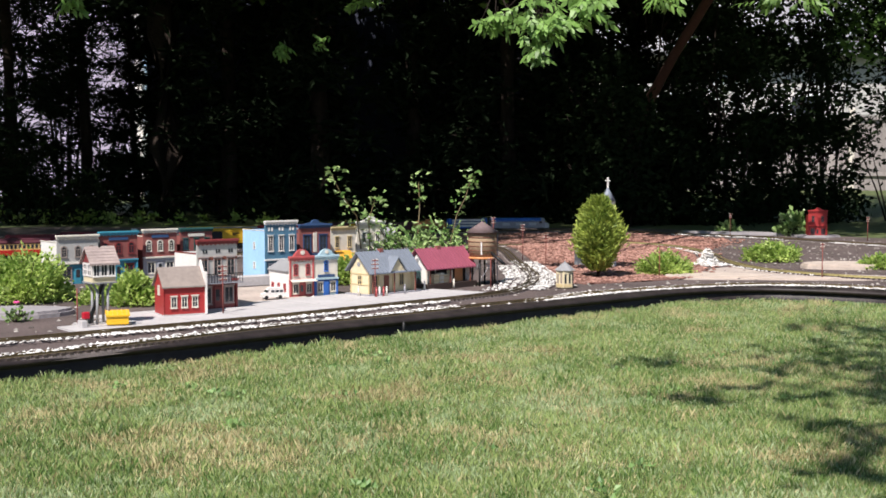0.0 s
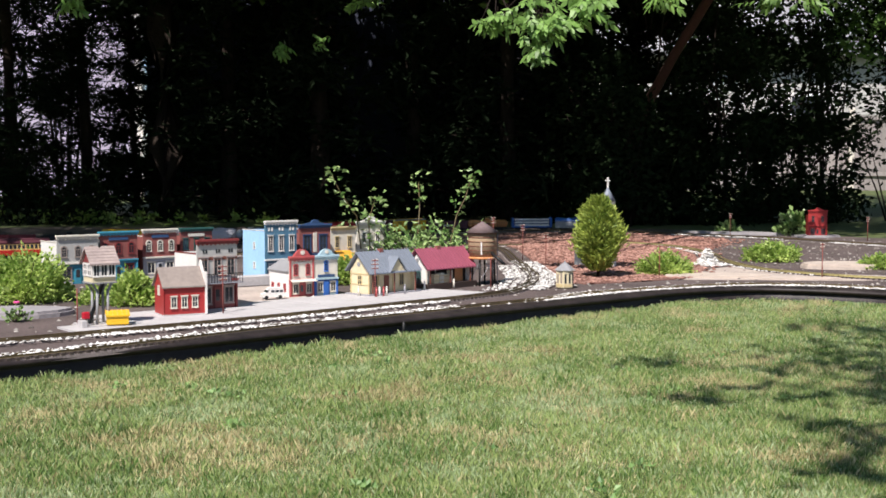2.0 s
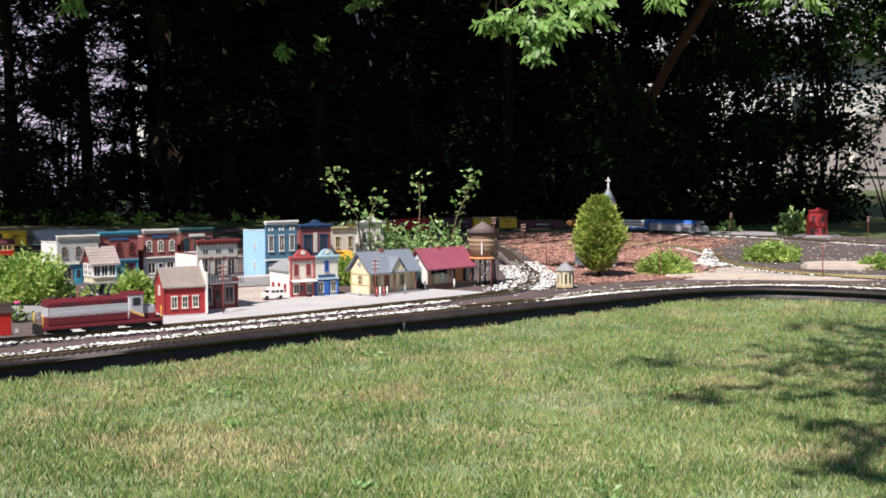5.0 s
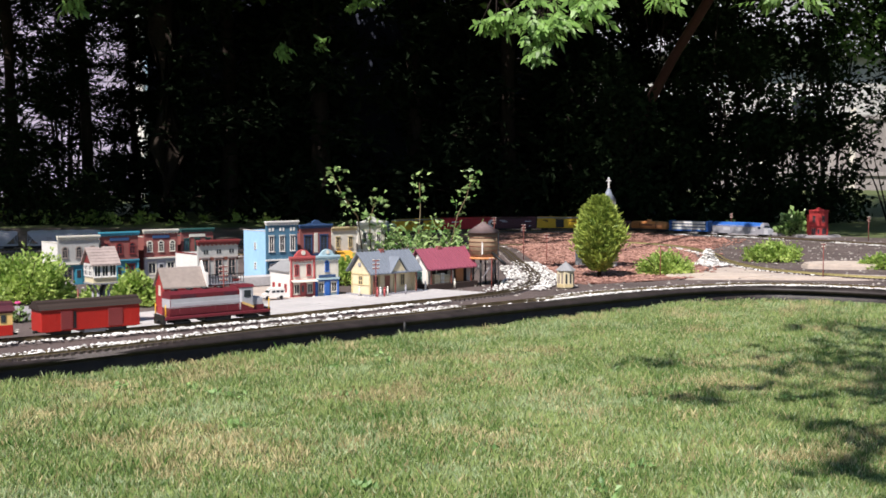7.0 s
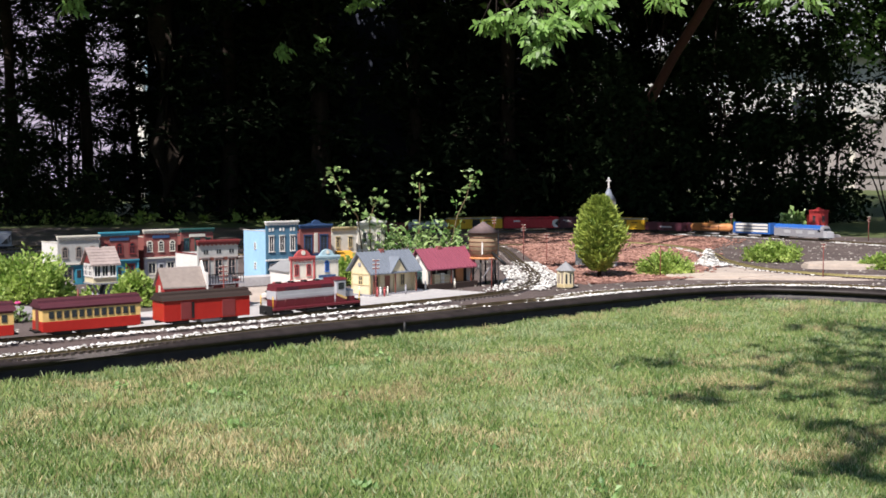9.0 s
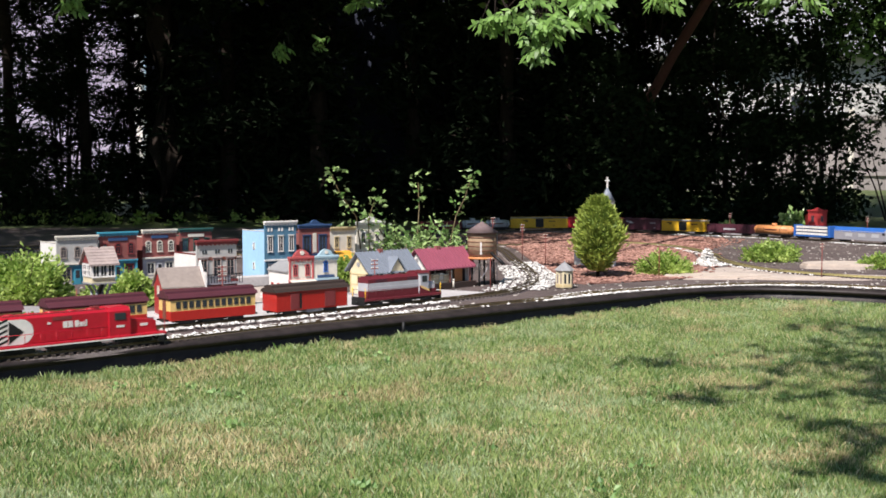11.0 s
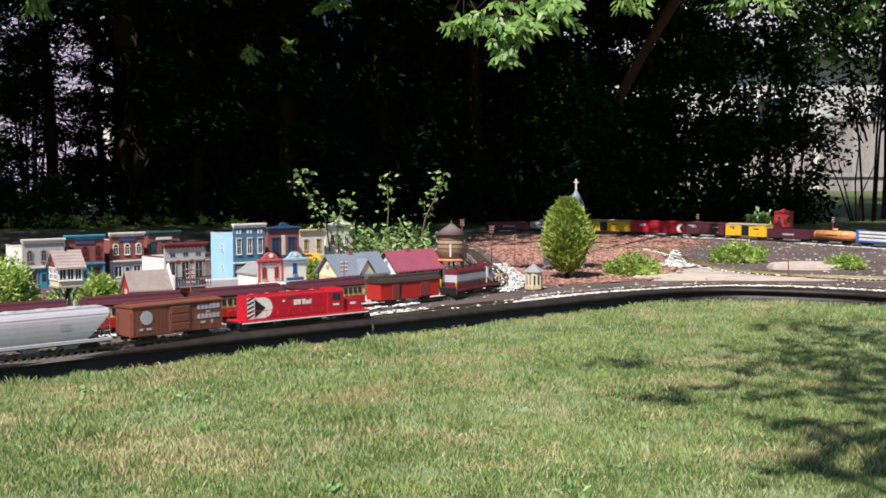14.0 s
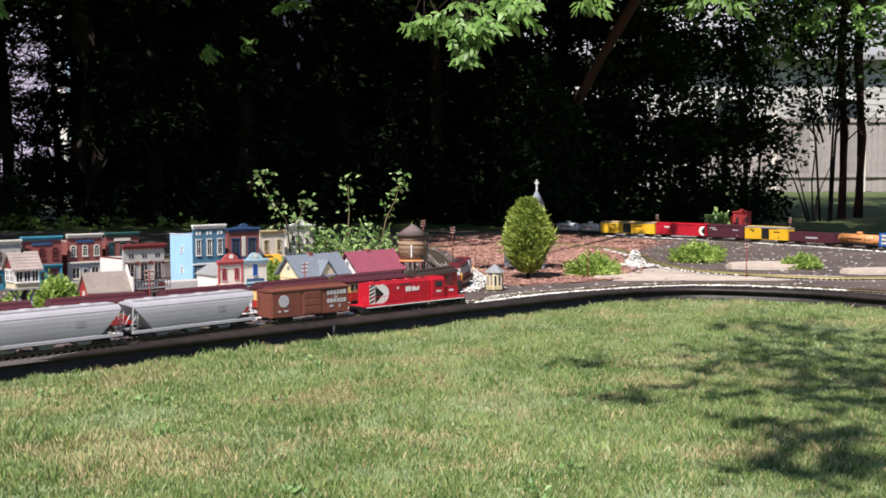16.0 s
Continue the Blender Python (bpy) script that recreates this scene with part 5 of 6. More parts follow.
def trunk_mesh(points, radii, n=9, seed=1):
    """A tapered, slightly knotted trunk through the points."""
    bm, rng, rings = bmesh.new(), random.Random(seed), []
    P = [Vector(p) for p in points]
    for i, (p, r) in enumerate(zip(P, radii)):
        d = (P[min(i + 1, len(P) - 1)] - P[max(i - 1, 0)]).to_track_quat("Z", "Y").to_matrix()
        rings.append([bm.verts.new(p + d @ Vector((math.cos(a), math.sin(a), 0)) * r * rng.uniform(0.85, 1.15)) for a in [2 * math.pi * k / n for k in range(n)]])
    for r, q in zip(rings, rings[1:]):
        for i in range(n):
            bm.faces.new((r[i], r[(i + 1) % n], q[(i + 1) % n], q[i])).smooth = True
    bm.faces.new(rings[0][::-1]), bm.faces.new(rings[-1])
    return bm


def conifer_tree(x, y, h, r, seed, first=0.35, n=5200, size=0.16, sparse=1.0, aspect=0.30):
    """Tall conifer, shade put into its colour: straight trunk, whorls of drooping boughs with short sprays."""
    rng = np.random.default_rng(seed)
    z0 = float(ground_z(x, y))
    t = thing("conifer_tree", pose(x, y, z0), "tall dark conifer tree in deep shade", "tree", "conifers behind the railway")
    zs = np.linspace(-0.1, h, 7)
    part("trunk", trunk_mesh([(0.04 * math.sin(z * 1.3 + seed), 0.04 * math.cos(z + seed), z) for z in zs], [0.02 + r * 0.09 * (1 - z / h) for z in np.maximum(zs, 0)], seed=seed), M["bark"], t, "bark trunk with shade put into its colour")
    bm, pts = bmesh.new(), []
    nb = int(46 * sparse)
    for k in range(nb):
        z = first + (h - first) * (k + rng.random()) / nb
        a, L = rng.random() * 6.283, r * (1.05 - z / h) * (0.65 + 0.5 * rng.random()) + 0.15
        tip = (L * math.cos(a), L * math.sin(a), z - 0.22 * L + 0.1 * rng.random())
        rod((0, 0, z), tip, 0.018, 0.004, 4, bm)
        m = max(6, int(n / nb * (0.4 + L / r)))
        u = rng.random(m) ** 0.7
        q = np.array([(0, 0, z)]) + u[:, None] * (np.array(tip) - (0, 0, z))
        q += rng.normal(size=(m, 3)) * [0.10, 0.10, 0.07] * (0.4 + L)
        pts.append(q)
    tagged(part("branchwork", bm, M["bark"], t), kind="stuff")
    leaf_part("crown", np.concatenate(pts), size, M["needle_shade"], t, seed + 7, aspect=aspect, up=-0.25)
    return t


def shrub_tree(x, y, h, r, seed, thin=None, n=7000, size=0.085, z_lo=0.25, label="large shrub with shade put into its leaf colour and light showing through gaps", trunks=3, aspect=0.55):
    """Broadleaf shrub or small tree with several stems and a crown of clumped leaves."""
    rng = np.random.default_rng(seed)
    t = thing("shrub", pose(x, y, float(ground_z(x, y))), label, "tree", "shrubs along the back")
    tips = []
    for k in range(trunks):
        a = k * 6.283 / trunks + seed
        b = [(0.08 * math.cos(a), 0.08 * math.sin(a), -0.1), (0.2 * r * math.cos(a), 0.2 * r * math.sin(a), 0.3 * h), (0.42 * r * math.cos(a), 0.42 * r * math.sin(a), 0.65 * h), (0.5 * r * math.cos(a + .3), 0.5 * r * math.sin(a + .3), 0.95 * h)]
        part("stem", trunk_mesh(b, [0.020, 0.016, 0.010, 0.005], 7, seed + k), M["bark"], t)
    bm = bmesh.new()
    nc = 70
    c = []
    for k in range(nc):
        a, u, z = rng.random() * 6.283, rng.random() ** 0.5, z_lo + (h - z_lo) * rng.random()
        w = r * (1 - 0.35 * (z / h) ** 3) * u
        c.append((w * math.cos(a), w * math.sin(a), z))
        rod((0.35 * w * math.cos(a), 0.35 * w * math.sin(a), max(0.1, z - 0.4)), c[-1], 0.012, 0.004, 4, bm)
    tagged(part("branchwork", bm, M["bark"], t), kind="stuff")
    c = np.array(c)
    p = c[rng.integers(0, nc, n)] + rng.normal(size=(n, 3)) * [0.16, 0.16, 0.14] * (0.5 + 0.3 * r)
    p[:, 2] = np.maximum(p[:, 2], 0.03)
    if thin:
        p = p[(p[:, 2] < thin[0]) | (p[:, 2] > thin[1]) | (rng.random(n) > thin[2])]
    leaf_part("crown", p, size, M["leaf_shade"], t, seed + 3, aspect=aspect, up=-0.2)
    return t


def build_back_trees():
    # conifers with light between them on one side
    for k, (x, y, h, r, sp) in enumerate(((-7.0, 16.2, 7.0, 1.3, 0.8), (-5.75, 15.6, 7.5, 0.9, 0.62), (-5.05, 16.6, 7.0, 0.75, 0.6), (-4.62, 17.6, 5.5, 0.42, 0.75), (-4.25, 18.0, 5.5, 0.4, 0.75))):
        conifer_tree(x, y, h, r, 11 + k, first=0.3, n=5200, sparse=sp * 1.3, size=0.16, aspect=0.12)
    part_t = thing("old_tree", pose(-3.75, 16.0, 0.0), "thick dark tree trunk in deep shade", "tree")
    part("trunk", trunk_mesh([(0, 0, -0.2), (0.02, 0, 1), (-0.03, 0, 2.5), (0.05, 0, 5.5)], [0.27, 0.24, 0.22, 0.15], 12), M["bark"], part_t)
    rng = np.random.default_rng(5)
    leaf_part("crown", clumps(rng, 60, 45, (-1.4, -1.2, 2.7), (1.4, 1.2, 6.2), 0.25), 0.17, M["needle_shade"], part_t, 9, aspect=0.45)
    for k, (x, y, h, r) in enumerate(((-3.0, 16.4, 7, 1.25), (-1.7, 16.0, 7.2, 1.35), (-0.4, 16.5, 7, 1.35), (0.9, 16.1, 7.2, 1.3), (1.9, 16.8, 6.5, 1.0), (2.9, 18.3, 6.5, 1.1), (-2.4, 17.4, 7, 1.3), (0.3, 17.5, 7, 1.3))):
        conifer_tree(x, y, h, r, 31 + k, first=0.15, n=5600, size=0.18, sparse=1.3)
    for k, (x, y, h, r, n, z) in enumerate(((2.7, 15.6, 3.6, 0.95, 12500, 0.05), (3.75, 15.3, 3.3, 1.0, 13500, 0.03), (4.7, 15.8, 3.2, 0.85, 8600, 0.1), (5.6, 17.2, 3.8, 0.8, 2600, 0.9), (6.3, 16.0, 3.6, 0.8, 1800, 1.45), (2.25, 14.6, 1.6, 0.5, 3600, 0.02), (3.2, 17.0, 4.2, 1.2, 9000, 0.3),
                                           (2.0, 15.2, 2.0, 0.6, 2600, 0.02), (4.2, 18.0, 4.4, 1.3, 11000, 0.9), (8.4, 16.0, 1.6, 0.8, 4600, 0.03), (9.6, 17.0, 2.0, 0.9, 4600, 0.03))):
        shrub_tree(x, y, h, r, 51 + k, n=n, z_lo=z, thin=(1.42, 2.0, 0.62) if 2.4 < x < 5.2 and y > 15 else None)
    for k, (x, y, h, r, n, z) in enumerate(((-6.6, 17.6, 4.4, 1.0, 3300, 0.1), (-5.7, 17.8, 4.4, 0.7, 2600, 0.1), (-6.0, 15.2, 1.5, 0.9, 2600, 0.02), (-4.9, 15.4, 0.6, 0.6, 800, 0.02), (-5.9, 18.4, 5.0, 1.4, 2600, 1.6))):
        shrub_tree(x, y, h, r, 151 + k, n=int(n * 1.6), z_lo=z, size=0.12, aspect=0.16)
    # two slim trunks by the far lawn
    for k, (x, y, r) in enumerate(((6.75, 16.6, 0.068), (7.13, 16.9, 0.075))):
        t = thing("young_tree", pose(x, y, float(ground_z(x, y))), "slim brown-barked tree with high leafy crown", "tree", "slim trees by the far lawn")
        part("trunk", trunk_mesh([(0, 0, -0.1), (0.03, 0, 1.2), (-0.02, 0.05, 2.4), (0.12, 0.05, 4.5)], [r, r * 0.9, r * 0.85, r * 0.5], 10, 60 + k), M["bark_red"], t)
        rng = np.random.default_rng(70 + k)
        leaf_part("crown", clumps(rng, 45, 55, (-1.3, -1.0, 2.05), (1.2, 1.0, 4.6), 0.22), 0.11, M["leaf"], t, 80 + k, aspect=0.5, up=-0.2)
    # bare sapling stems before the far fence
    t = thing("sapling", pose(6.05, 16.0, float(ground_z(6.05, 16.0))), "thin bare sapling with several arching stems", "tree")
    for k, (dx, h) in enumerate(((-0.45, 1.15), (-0.2, 0.95), (0.15, 1.35), (0.35, 0.8))):
        part("stem", trunk_mesh([(0.03 * k, 0, -0.05), (0.35 * dx, 0.05, 0.4 * h), (dx, 0.1, h)], [0.016, 0.012, 0.005], 6, 200 + k), M["bark"], t)
    # low plants along the foot of the conifers
    rng = np.random.default_rng(8)
    p = clumps(rng, 34, 24, (-6.5, 14.9, 0.02), (-2.2, 15.4, 0.14), 0.06)
    p[:, 2] = np.abs(p[:, 2])
    v, f = leaf_cloud(p, 0.06, rng, 0.6, 0.5)
    tagged(raw("ground_cover", v, f, M["bush"]), "low leafy ground cover at the foot of the trees", "plants", kind="stuff")


def build_big_tree():
    """The spreading broadleaf tree whose leaning trunk and overhanging boughs shade the back of the garden."""
    rng = np.random.default_rng(21)
    t = thing("maple_tree", pose(1.75, 14.2, 0.0), "large spreading tree with leaning reddish trunk and sunlit hanging leaves", "tree")
    part("trunk", trunk_mesh([(0.1, 1.1, -0.15), (0.38, 0.9, 0.7), (0.71, 0.6, 1.34), (1.04, 0.1, 2.07), (1.34, -0.4, 2.69), (1.5, -1.0, 4.2)], [0.10, 0.08, 0.066, 0.06, 0.056, 0.04], 10, 3), M["bark_red"], t, "leaning reddish-brown trunk")
    for k, (a, b, c) in enumerate((((1.3, -0.85, 2.8), (0.2, -3.5, 3.6), (-1.2, -6.6, 2.4)), ((1.4, -0.9, 3.4), (-2.5, -2.0, 4.6), (-6.5, -2.5, 4.4)), ((1.45, -0.9, 3.8), (-1.5, 0.5, 4.8), (-5.5, 1.0, 4.8)), ((1.4, -0.9, 3.2), (3.4, -1.0, 4.2), (6.0, -0.5, 4.3)), ((1.5, -1.0, 4.0), (2.5, 1.5, 5), (4.0, 3.5, 5)))):
        part("limb", trunk_mesh([a, b, c], [0.06, 0.04, 0.015], 7, 40 + k), M["bark"], t)
    lo = clumps(rng, 900, 40, (-12.0, -6.2, 3.3), (-1.8, 3.6, 5.4), 0.30)
    front = clumps(rng, 130, 40, (-12.0, -8.2, 3.3), (-4.4, -6.2, 5.0), 0.28)
    mid = clumps(rng, 240, 40, (-1.8, -4.4, 3.3), (0.9, 3.6, 5.4), 0.30)
    hi = clumps(rng, 230, 40, (0.9, -2.6, 3.3), (7.6, 3.6, 5.2), 0.30)
    over = clumps(rng, 210, 40, (0.6, -4.3, 3.6), (7.6, -2.6, 4.8), 0.28)
    side = clumps(rng, 230, 40, (3.0, -2.6, 4.3), (9.5, 6.5, 5.6), 0.32)
    leaf_part("crown", np.concatenate([lo, front, mid, hi, over, side]), 0.19, M["leaf"], t, 23, aspect=0.62, up=-0.1)

    def spray(c, ext, n, size, seed):
        """A bough end: twigs whose compound leaves, seven leaflets each, hang and face the sun."""
        r = np.random.default_rng(seed)
        c = Vector(c) - Vector((1.75, 14.2, 0.0))
        bm, V, F = bmesh.new(), [], []
        root = c + Vector((ext[0] * 0.3, 0.25, ext[2] + 0.25))
        for k in range(n):
            d = Vector(r.normal(size=3))
            tip = c + Vector((d.x * ext[0], d.y * ext[1], d.z * ext[2])) * (0.55 * r.random() ** 0.3 / max(0.4, d.length) * 1.8)
            away = Vector((tip.x - c.x, (tip.y - c.y) * 0.6, 0.0))
            go = (away.normalized() * 0.8 + Vector((r.normal() * 0.45, r.normal() * 0.3, -0.42 + 0.25 * r.normal()))).normalized()
            a = tip - go * size * 2.4
            if k % 3 == 0:
                rod(root + (a - root) * 0.35, a, 0.004, 0.002, 4, bm)
            rod(a, tip, 0.0015, 0.0008, 3, bm)
            nrm = (Vector((-0.2, -0.55, 0.75)) + Vector(r.normal(size=3)) * 0.38).normalized()
            side = go.cross(nrm).normalized()
            for m, (u, e) in enumerate(((0.25, -1), (0.25, 1), (0.55, -1), (0.55, 1), (0.85, -1), (0.85, 1), (1.0, 0))):
                p = a + (tip - a) * u
                ax = (go * (0.75 if e else 1.0) + side * (e * 0.75) + Vector((0, 0, -0.25)) + Vector(r.normal(size=3)) * 0.12).normalized()
                ln = size * r.uniform(0.8, 1.25)
                w = nrm.cross(ax).normalized() * ln * 0.20
                dip = nrm * (-ln * 0.08)
                b = len(V)
                V.extend([tuple(q) for q in (p, p + ax * ln * 0.35 + w, p + ax * ln * 0.7 + w * 0.75 + dip, p + ax * ln + dip * 2, p + ax * ln * 0.7 - w * 0.75 + dip, p + ax * ln * 0.35 - w)])
                F.extend([(b, b + 1, b + 5), (b + 1, b + 2, b + 4, b + 5), (b + 2, b + 3, b + 4)])
        tagged(part("twig", bm, M["bark"], t), kind="stuff")
        ob = raw("leaf_spray", V, F, M["leaf_sun"])
        ob.parent = t
        tagged(ob, "sunlit compound leaves", kind="stuff")

    spray((0.56, 7.0, 1.53), (0.33, 0.25, 0.12), 46, 0.062, 90)
    spray((0.86, 7.0, 1.60), (0.17, 0.2, 0.12), 24, 0.062, 91)
    spray((0.545, 6.95, 1.36), (0.085, 0.1, 0.08), 10, 0.058, 92)
    spray((0.29, 7.0, 1.50), (0.12, 0.1, 0.035), 11, 0.060, 89)
    spray((-3.15, 10.0, 2.06), (0.20, 0.2, 0.12), 12, 0.075, 93)
    spray((-1.58, 11.5, 1.80), (0.15, 0.2, 0.09), 9, 0.07, 94)
    spray((-1.20, 11.6, 1.88), (0.07, 0.1, 0.10), 4, 0.06, 95)
    spray((-0.78, 12.0, 2.30), (0.25, 0.2, 0.09), 7, 0.07, 98)
    spray((1.75, 9.5, 2.02), (0.3, 0.3, 0.08), 9, 0.07, 97)
    spray((3.1, 10.5, 2.16), (0.5, 0.3, 0.10), 16, 0.08, 96)
    spray((4.6, 11.0, 2.1), (0.5, 0.3, 0.20), 18, 0.08, 99)


def build_shade_tree():
    """The tree beside the camera, out of view, whose leaves throw the dappled shade on the lawn."""
    rng = np.random.default_rng(33)
    t = thing("garden_tree", pose(3.23, -3.23, -0.07), "broadleaf garden tree that shades the lawn", "tree")
    part("trunk", trunk_mesh([(0, 0, -0.1), (0, 0.05, 2.6), (-0.2, 0.2, 5.5), (-0.6, 0.5, 9)], [0.2, 0.17, 0.13, 0.05], 10, 8), M["bark"], t)
    # leafy boughs: where each one's shade falls on the lawn, its half widths and how dense it is
    boughs = ((0.79, 4.29, 0.09, 0.07, 0.5), (0.79, 3.59, 0.10, 0.06, 1), (1.34, 4.29, 0.15, 0.20, 1), (1.72, 5.25, 0.12, 0.14, 0.7), (1.86, 5.01, 0.12, 0.16, 0.8), (1.66, 4.47, 0.15, 0.2, 1), (1.56, 4.03, 0.10, 0.14, 0.9),
              (1.02, 3.71, 0.09, 0.06, 0.6), (1.27, 3.67, 0.15, 0.10, 1), (1.08, 3.23, 0.11, 0.07, 0.8), (1.16, 3.05, 0.09, 0.08, 1), (0.92, 2.79, 0.08, 0.05, 0.8), (0.99, 2.65, 0.10, 0.12, 1.2), (1.13, 2.89, 0.07, 0.12, 1.2),
              (1.44, 3.51, 0.07, 0.22, 1), (2.00, 4.47, 0.16, 0.5, 1), (1.62, 3.51, 0.13, 0.4, 1.1), (1.26, 2.70, 0.13, 0.3, 1.2), (2.3, 3.6, 0.4, 0.7, 1), (1.7, 2.6, 0.3, 0.4, 1.2))
    p, c = [], []
    foot = Vector((3.23, -3.23, -0.07))
    for x, y, rx, ry, dense_leaf in boughs:
        n = int(dense_leaf * (18 + 1600 * rx * ry))
        zz = rng.uniform(3.5, 4.3, n)
        up = np.outer(zz / sun_from.z, sun_from)
        q = np.c_[x + rx * 1.0 * rng.normal(size=n), y + ry * 1.0 * rng.normal(size=n), np.full(n, -0.06)] + up - np.array(foot)
        p.append(q)
        c.append(tuple(q.mean(0)))
    leaf_part("crown", np.concatenate(p), 0.10, M["leaf"], t, 34, aspect=0.6)
    for k in range(0, len(c), 2):
        part("limb", trunk_mesh([(-0.25, 0.25, 6.0), tuple((Vector((-0.25, 0.25, 6.0)) + Vector(c[k])) / 2 + Vector((0, 0, 0.2))), tuple(c[k])], [0.05, 0.03, 0.01], 6, k), M["bark"], t)


def build_garden_plants():
    bush(-2.10, 5.85, 0.27, 0.27, 0.245, 6500, 0.025, M["bush"], "large leafy light-green bush beside the toy town", 101)
    bush(-2.62, 6.2, 0.36, 0.33, 0.26, 5000, 0.027, M["bush"], "large leafy light-green bush beside the toy town", 102)
    bush(-1.68, 5.70, 0.10, 0.09, 0.10, 900, 0.022, M["bush"], "small leafy green bush behind the signal cabin", 103)
    bush(-1.50, 5.66, 0.135, 0.12, 0.175, 2400, 0.023, M["bush"], "leafy light-green bush behind the red toy house", 104)
    bush(1.40, 7.42, 0.19, 0.15, 0.145, 2600, 0.023, M["bush"], "low rounded bright green bush on the bark mulch", 105)
    bush(2.40, 8.55, 0.23, 0.17, 0.145, 2900, 0.025, M["bush"], "low rounded bright green bush beside the flat stone", 106)
    bush(2.93, 7.85, 0.155, 0.12, 0.095, 1500, 0.023, M["bush"], "low bright green bush among flat stones", 107)
    bush(-0.58, 6.75, 0.13, 0.12, 0.17, 1000, 0.028, M["bush"], "leafy green bush behind the toy shops", 108)
    bush(3.62, 12.20, 0.17, 0.13, 0.27, 420, 0.055, M["rose_leaf"], "leafy plant with broad leaves beside the red toy shop", 109)
    bush(3.05, 12.6, 0.14, 0.12, 0.14, 200, 0.045, M["rose_leaf"], "low leafy plant by the back track", 110)
    t = bush(-1.83, 5.02, 0.06, 0.05, 0.07, 90, 0.022, M["rose_leaf"], "small low plant with a pink flower", 111, "flowering_plant")
    for k in range(5):
        part("petal", ball((0.008 * math.cos(k * 1.257), 0.008 * math.sin(k * 1.257), 0.085), 0.006, u=8, v=5), M["pink"], t, "pink petal")
    # slim cedar
    rng = np.random.default_rng(120)
    t = thing("dwarf_cedar", pose(0.955, 7.2, 0.0), "bright green dwarf cedar clipped to a pointed oval", "tree")
    part("trunk", trunk_mesh([(0, 0, -0.02), (0.005, 0, 0.1), (0, 0, 0.45)], [0.014, 0.012, 0.004], 7), M["bark"], t)
    n = 9500
    z = 0.040 + 0.440 * rng.random(n) ** 0.95
    u = (z - 0.03) / 0.455
    prof = 0.95 * np.interp(u, [0, 0.08, 0.2, 0.38, 0.55, 0.7, 0.85, 0.95, 1.0], [0.025, 0.060, 0.108, 0.145, 0.142, 0.118, 0.080, 0.040, 0.008])
    a = rng.random(n) * 6.283
    lump = 0.84 + 0.24 * np.sin(a * 7 + z * 26) * np.sin(z * 48 + a * 4) + 0.12 * rng.normal(size=n)
    rr = prof * lump * (1 - 0.5 * rng.random(n) ** 2.5)
    p = np.c_[rr * np.cos(a), rr * np.sin(a), z]
    leaf_part("foliage", p, 0.038, M["cedar"], t, 121, outward=np.c_[0.8 * np.cos(a), 0.8 * np.sin(a), np.full(n, 0.9)], aspect=0.26, up=0.5)
    # climbing rose with tall shoots
    t = thing("rose_bush", pose(-0.18, 7.75, 0.0), "rose bush with glossy leaves and three tall shoots", "bush")
    rng = np.random.default_rng(130)
    pts = []
    bm = bmesh.new()
    for k in range(22):
        a = rng.random() * 6.283
        tip = Vector((0.52 * math.cos(a) * rng.random() ** 0.4, 0.22 * math.sin(a), 0.20 + 0.16 * rng.random()))
        rod((0.1 * tip.x, 0.1 * tip.y, -0.01), tip, 0.005, 0.002, 5, bm)
        for j in range(46):
            u = 0.35 + 0.65 * rng.random()
            pts.append(tuple(tip * u + Vector(rng.normal(size=3)) * 0.055))
    tagged(part("stem", bm, M["bark"], t), kind="stuff")
    for x0, pth in ((0, [(-0.35, 0.0, 0.05), (-0.38, -0.1, 0.36), (-0.48, -0.2, 0.52), (-0.53, -0.25, 0.635)]), (1, [(0.0, 0.1, 0.05), (0.02, 0.3, 0.4), (0.01, 0.42, 0.585)]), (2, [(0.2, 0.0, 0.05), (0.27, 0.1, 0.36), (0.33, 0.15, 0.48), (0.375, 0.2, 0.625)]), (3, [(-0.3, 0, 0.05), (-0.3, -0.15, 0.33), (-0.26, -0.2, 0.47)])):
        part("shoot", trunk_mesh(pth, [0.005, 0.004, 0.003, 0.002][:len(pth)], 6, x0), M["rose_stem"], t, "upright green-brown shoot")
        for q, w in zip(pth[1:], pth[2:] + [pth[-1]]):
            for j in range(20):
                u = rng.random()
                pts.append(tuple(Vector(q).lerp(Vector(w), u) + Vector(rng.normal(size=3)) * [0.035, 0.02, 0.03][0]))
    pts = np.array(pts)
    pts[:, 2] = np.maximum(pts[:, 2], 0.02)
    leaf_part("foliage", pts, 0.037, M["rose_leaf"], t, 131, aspect=0.62, up=0.0)


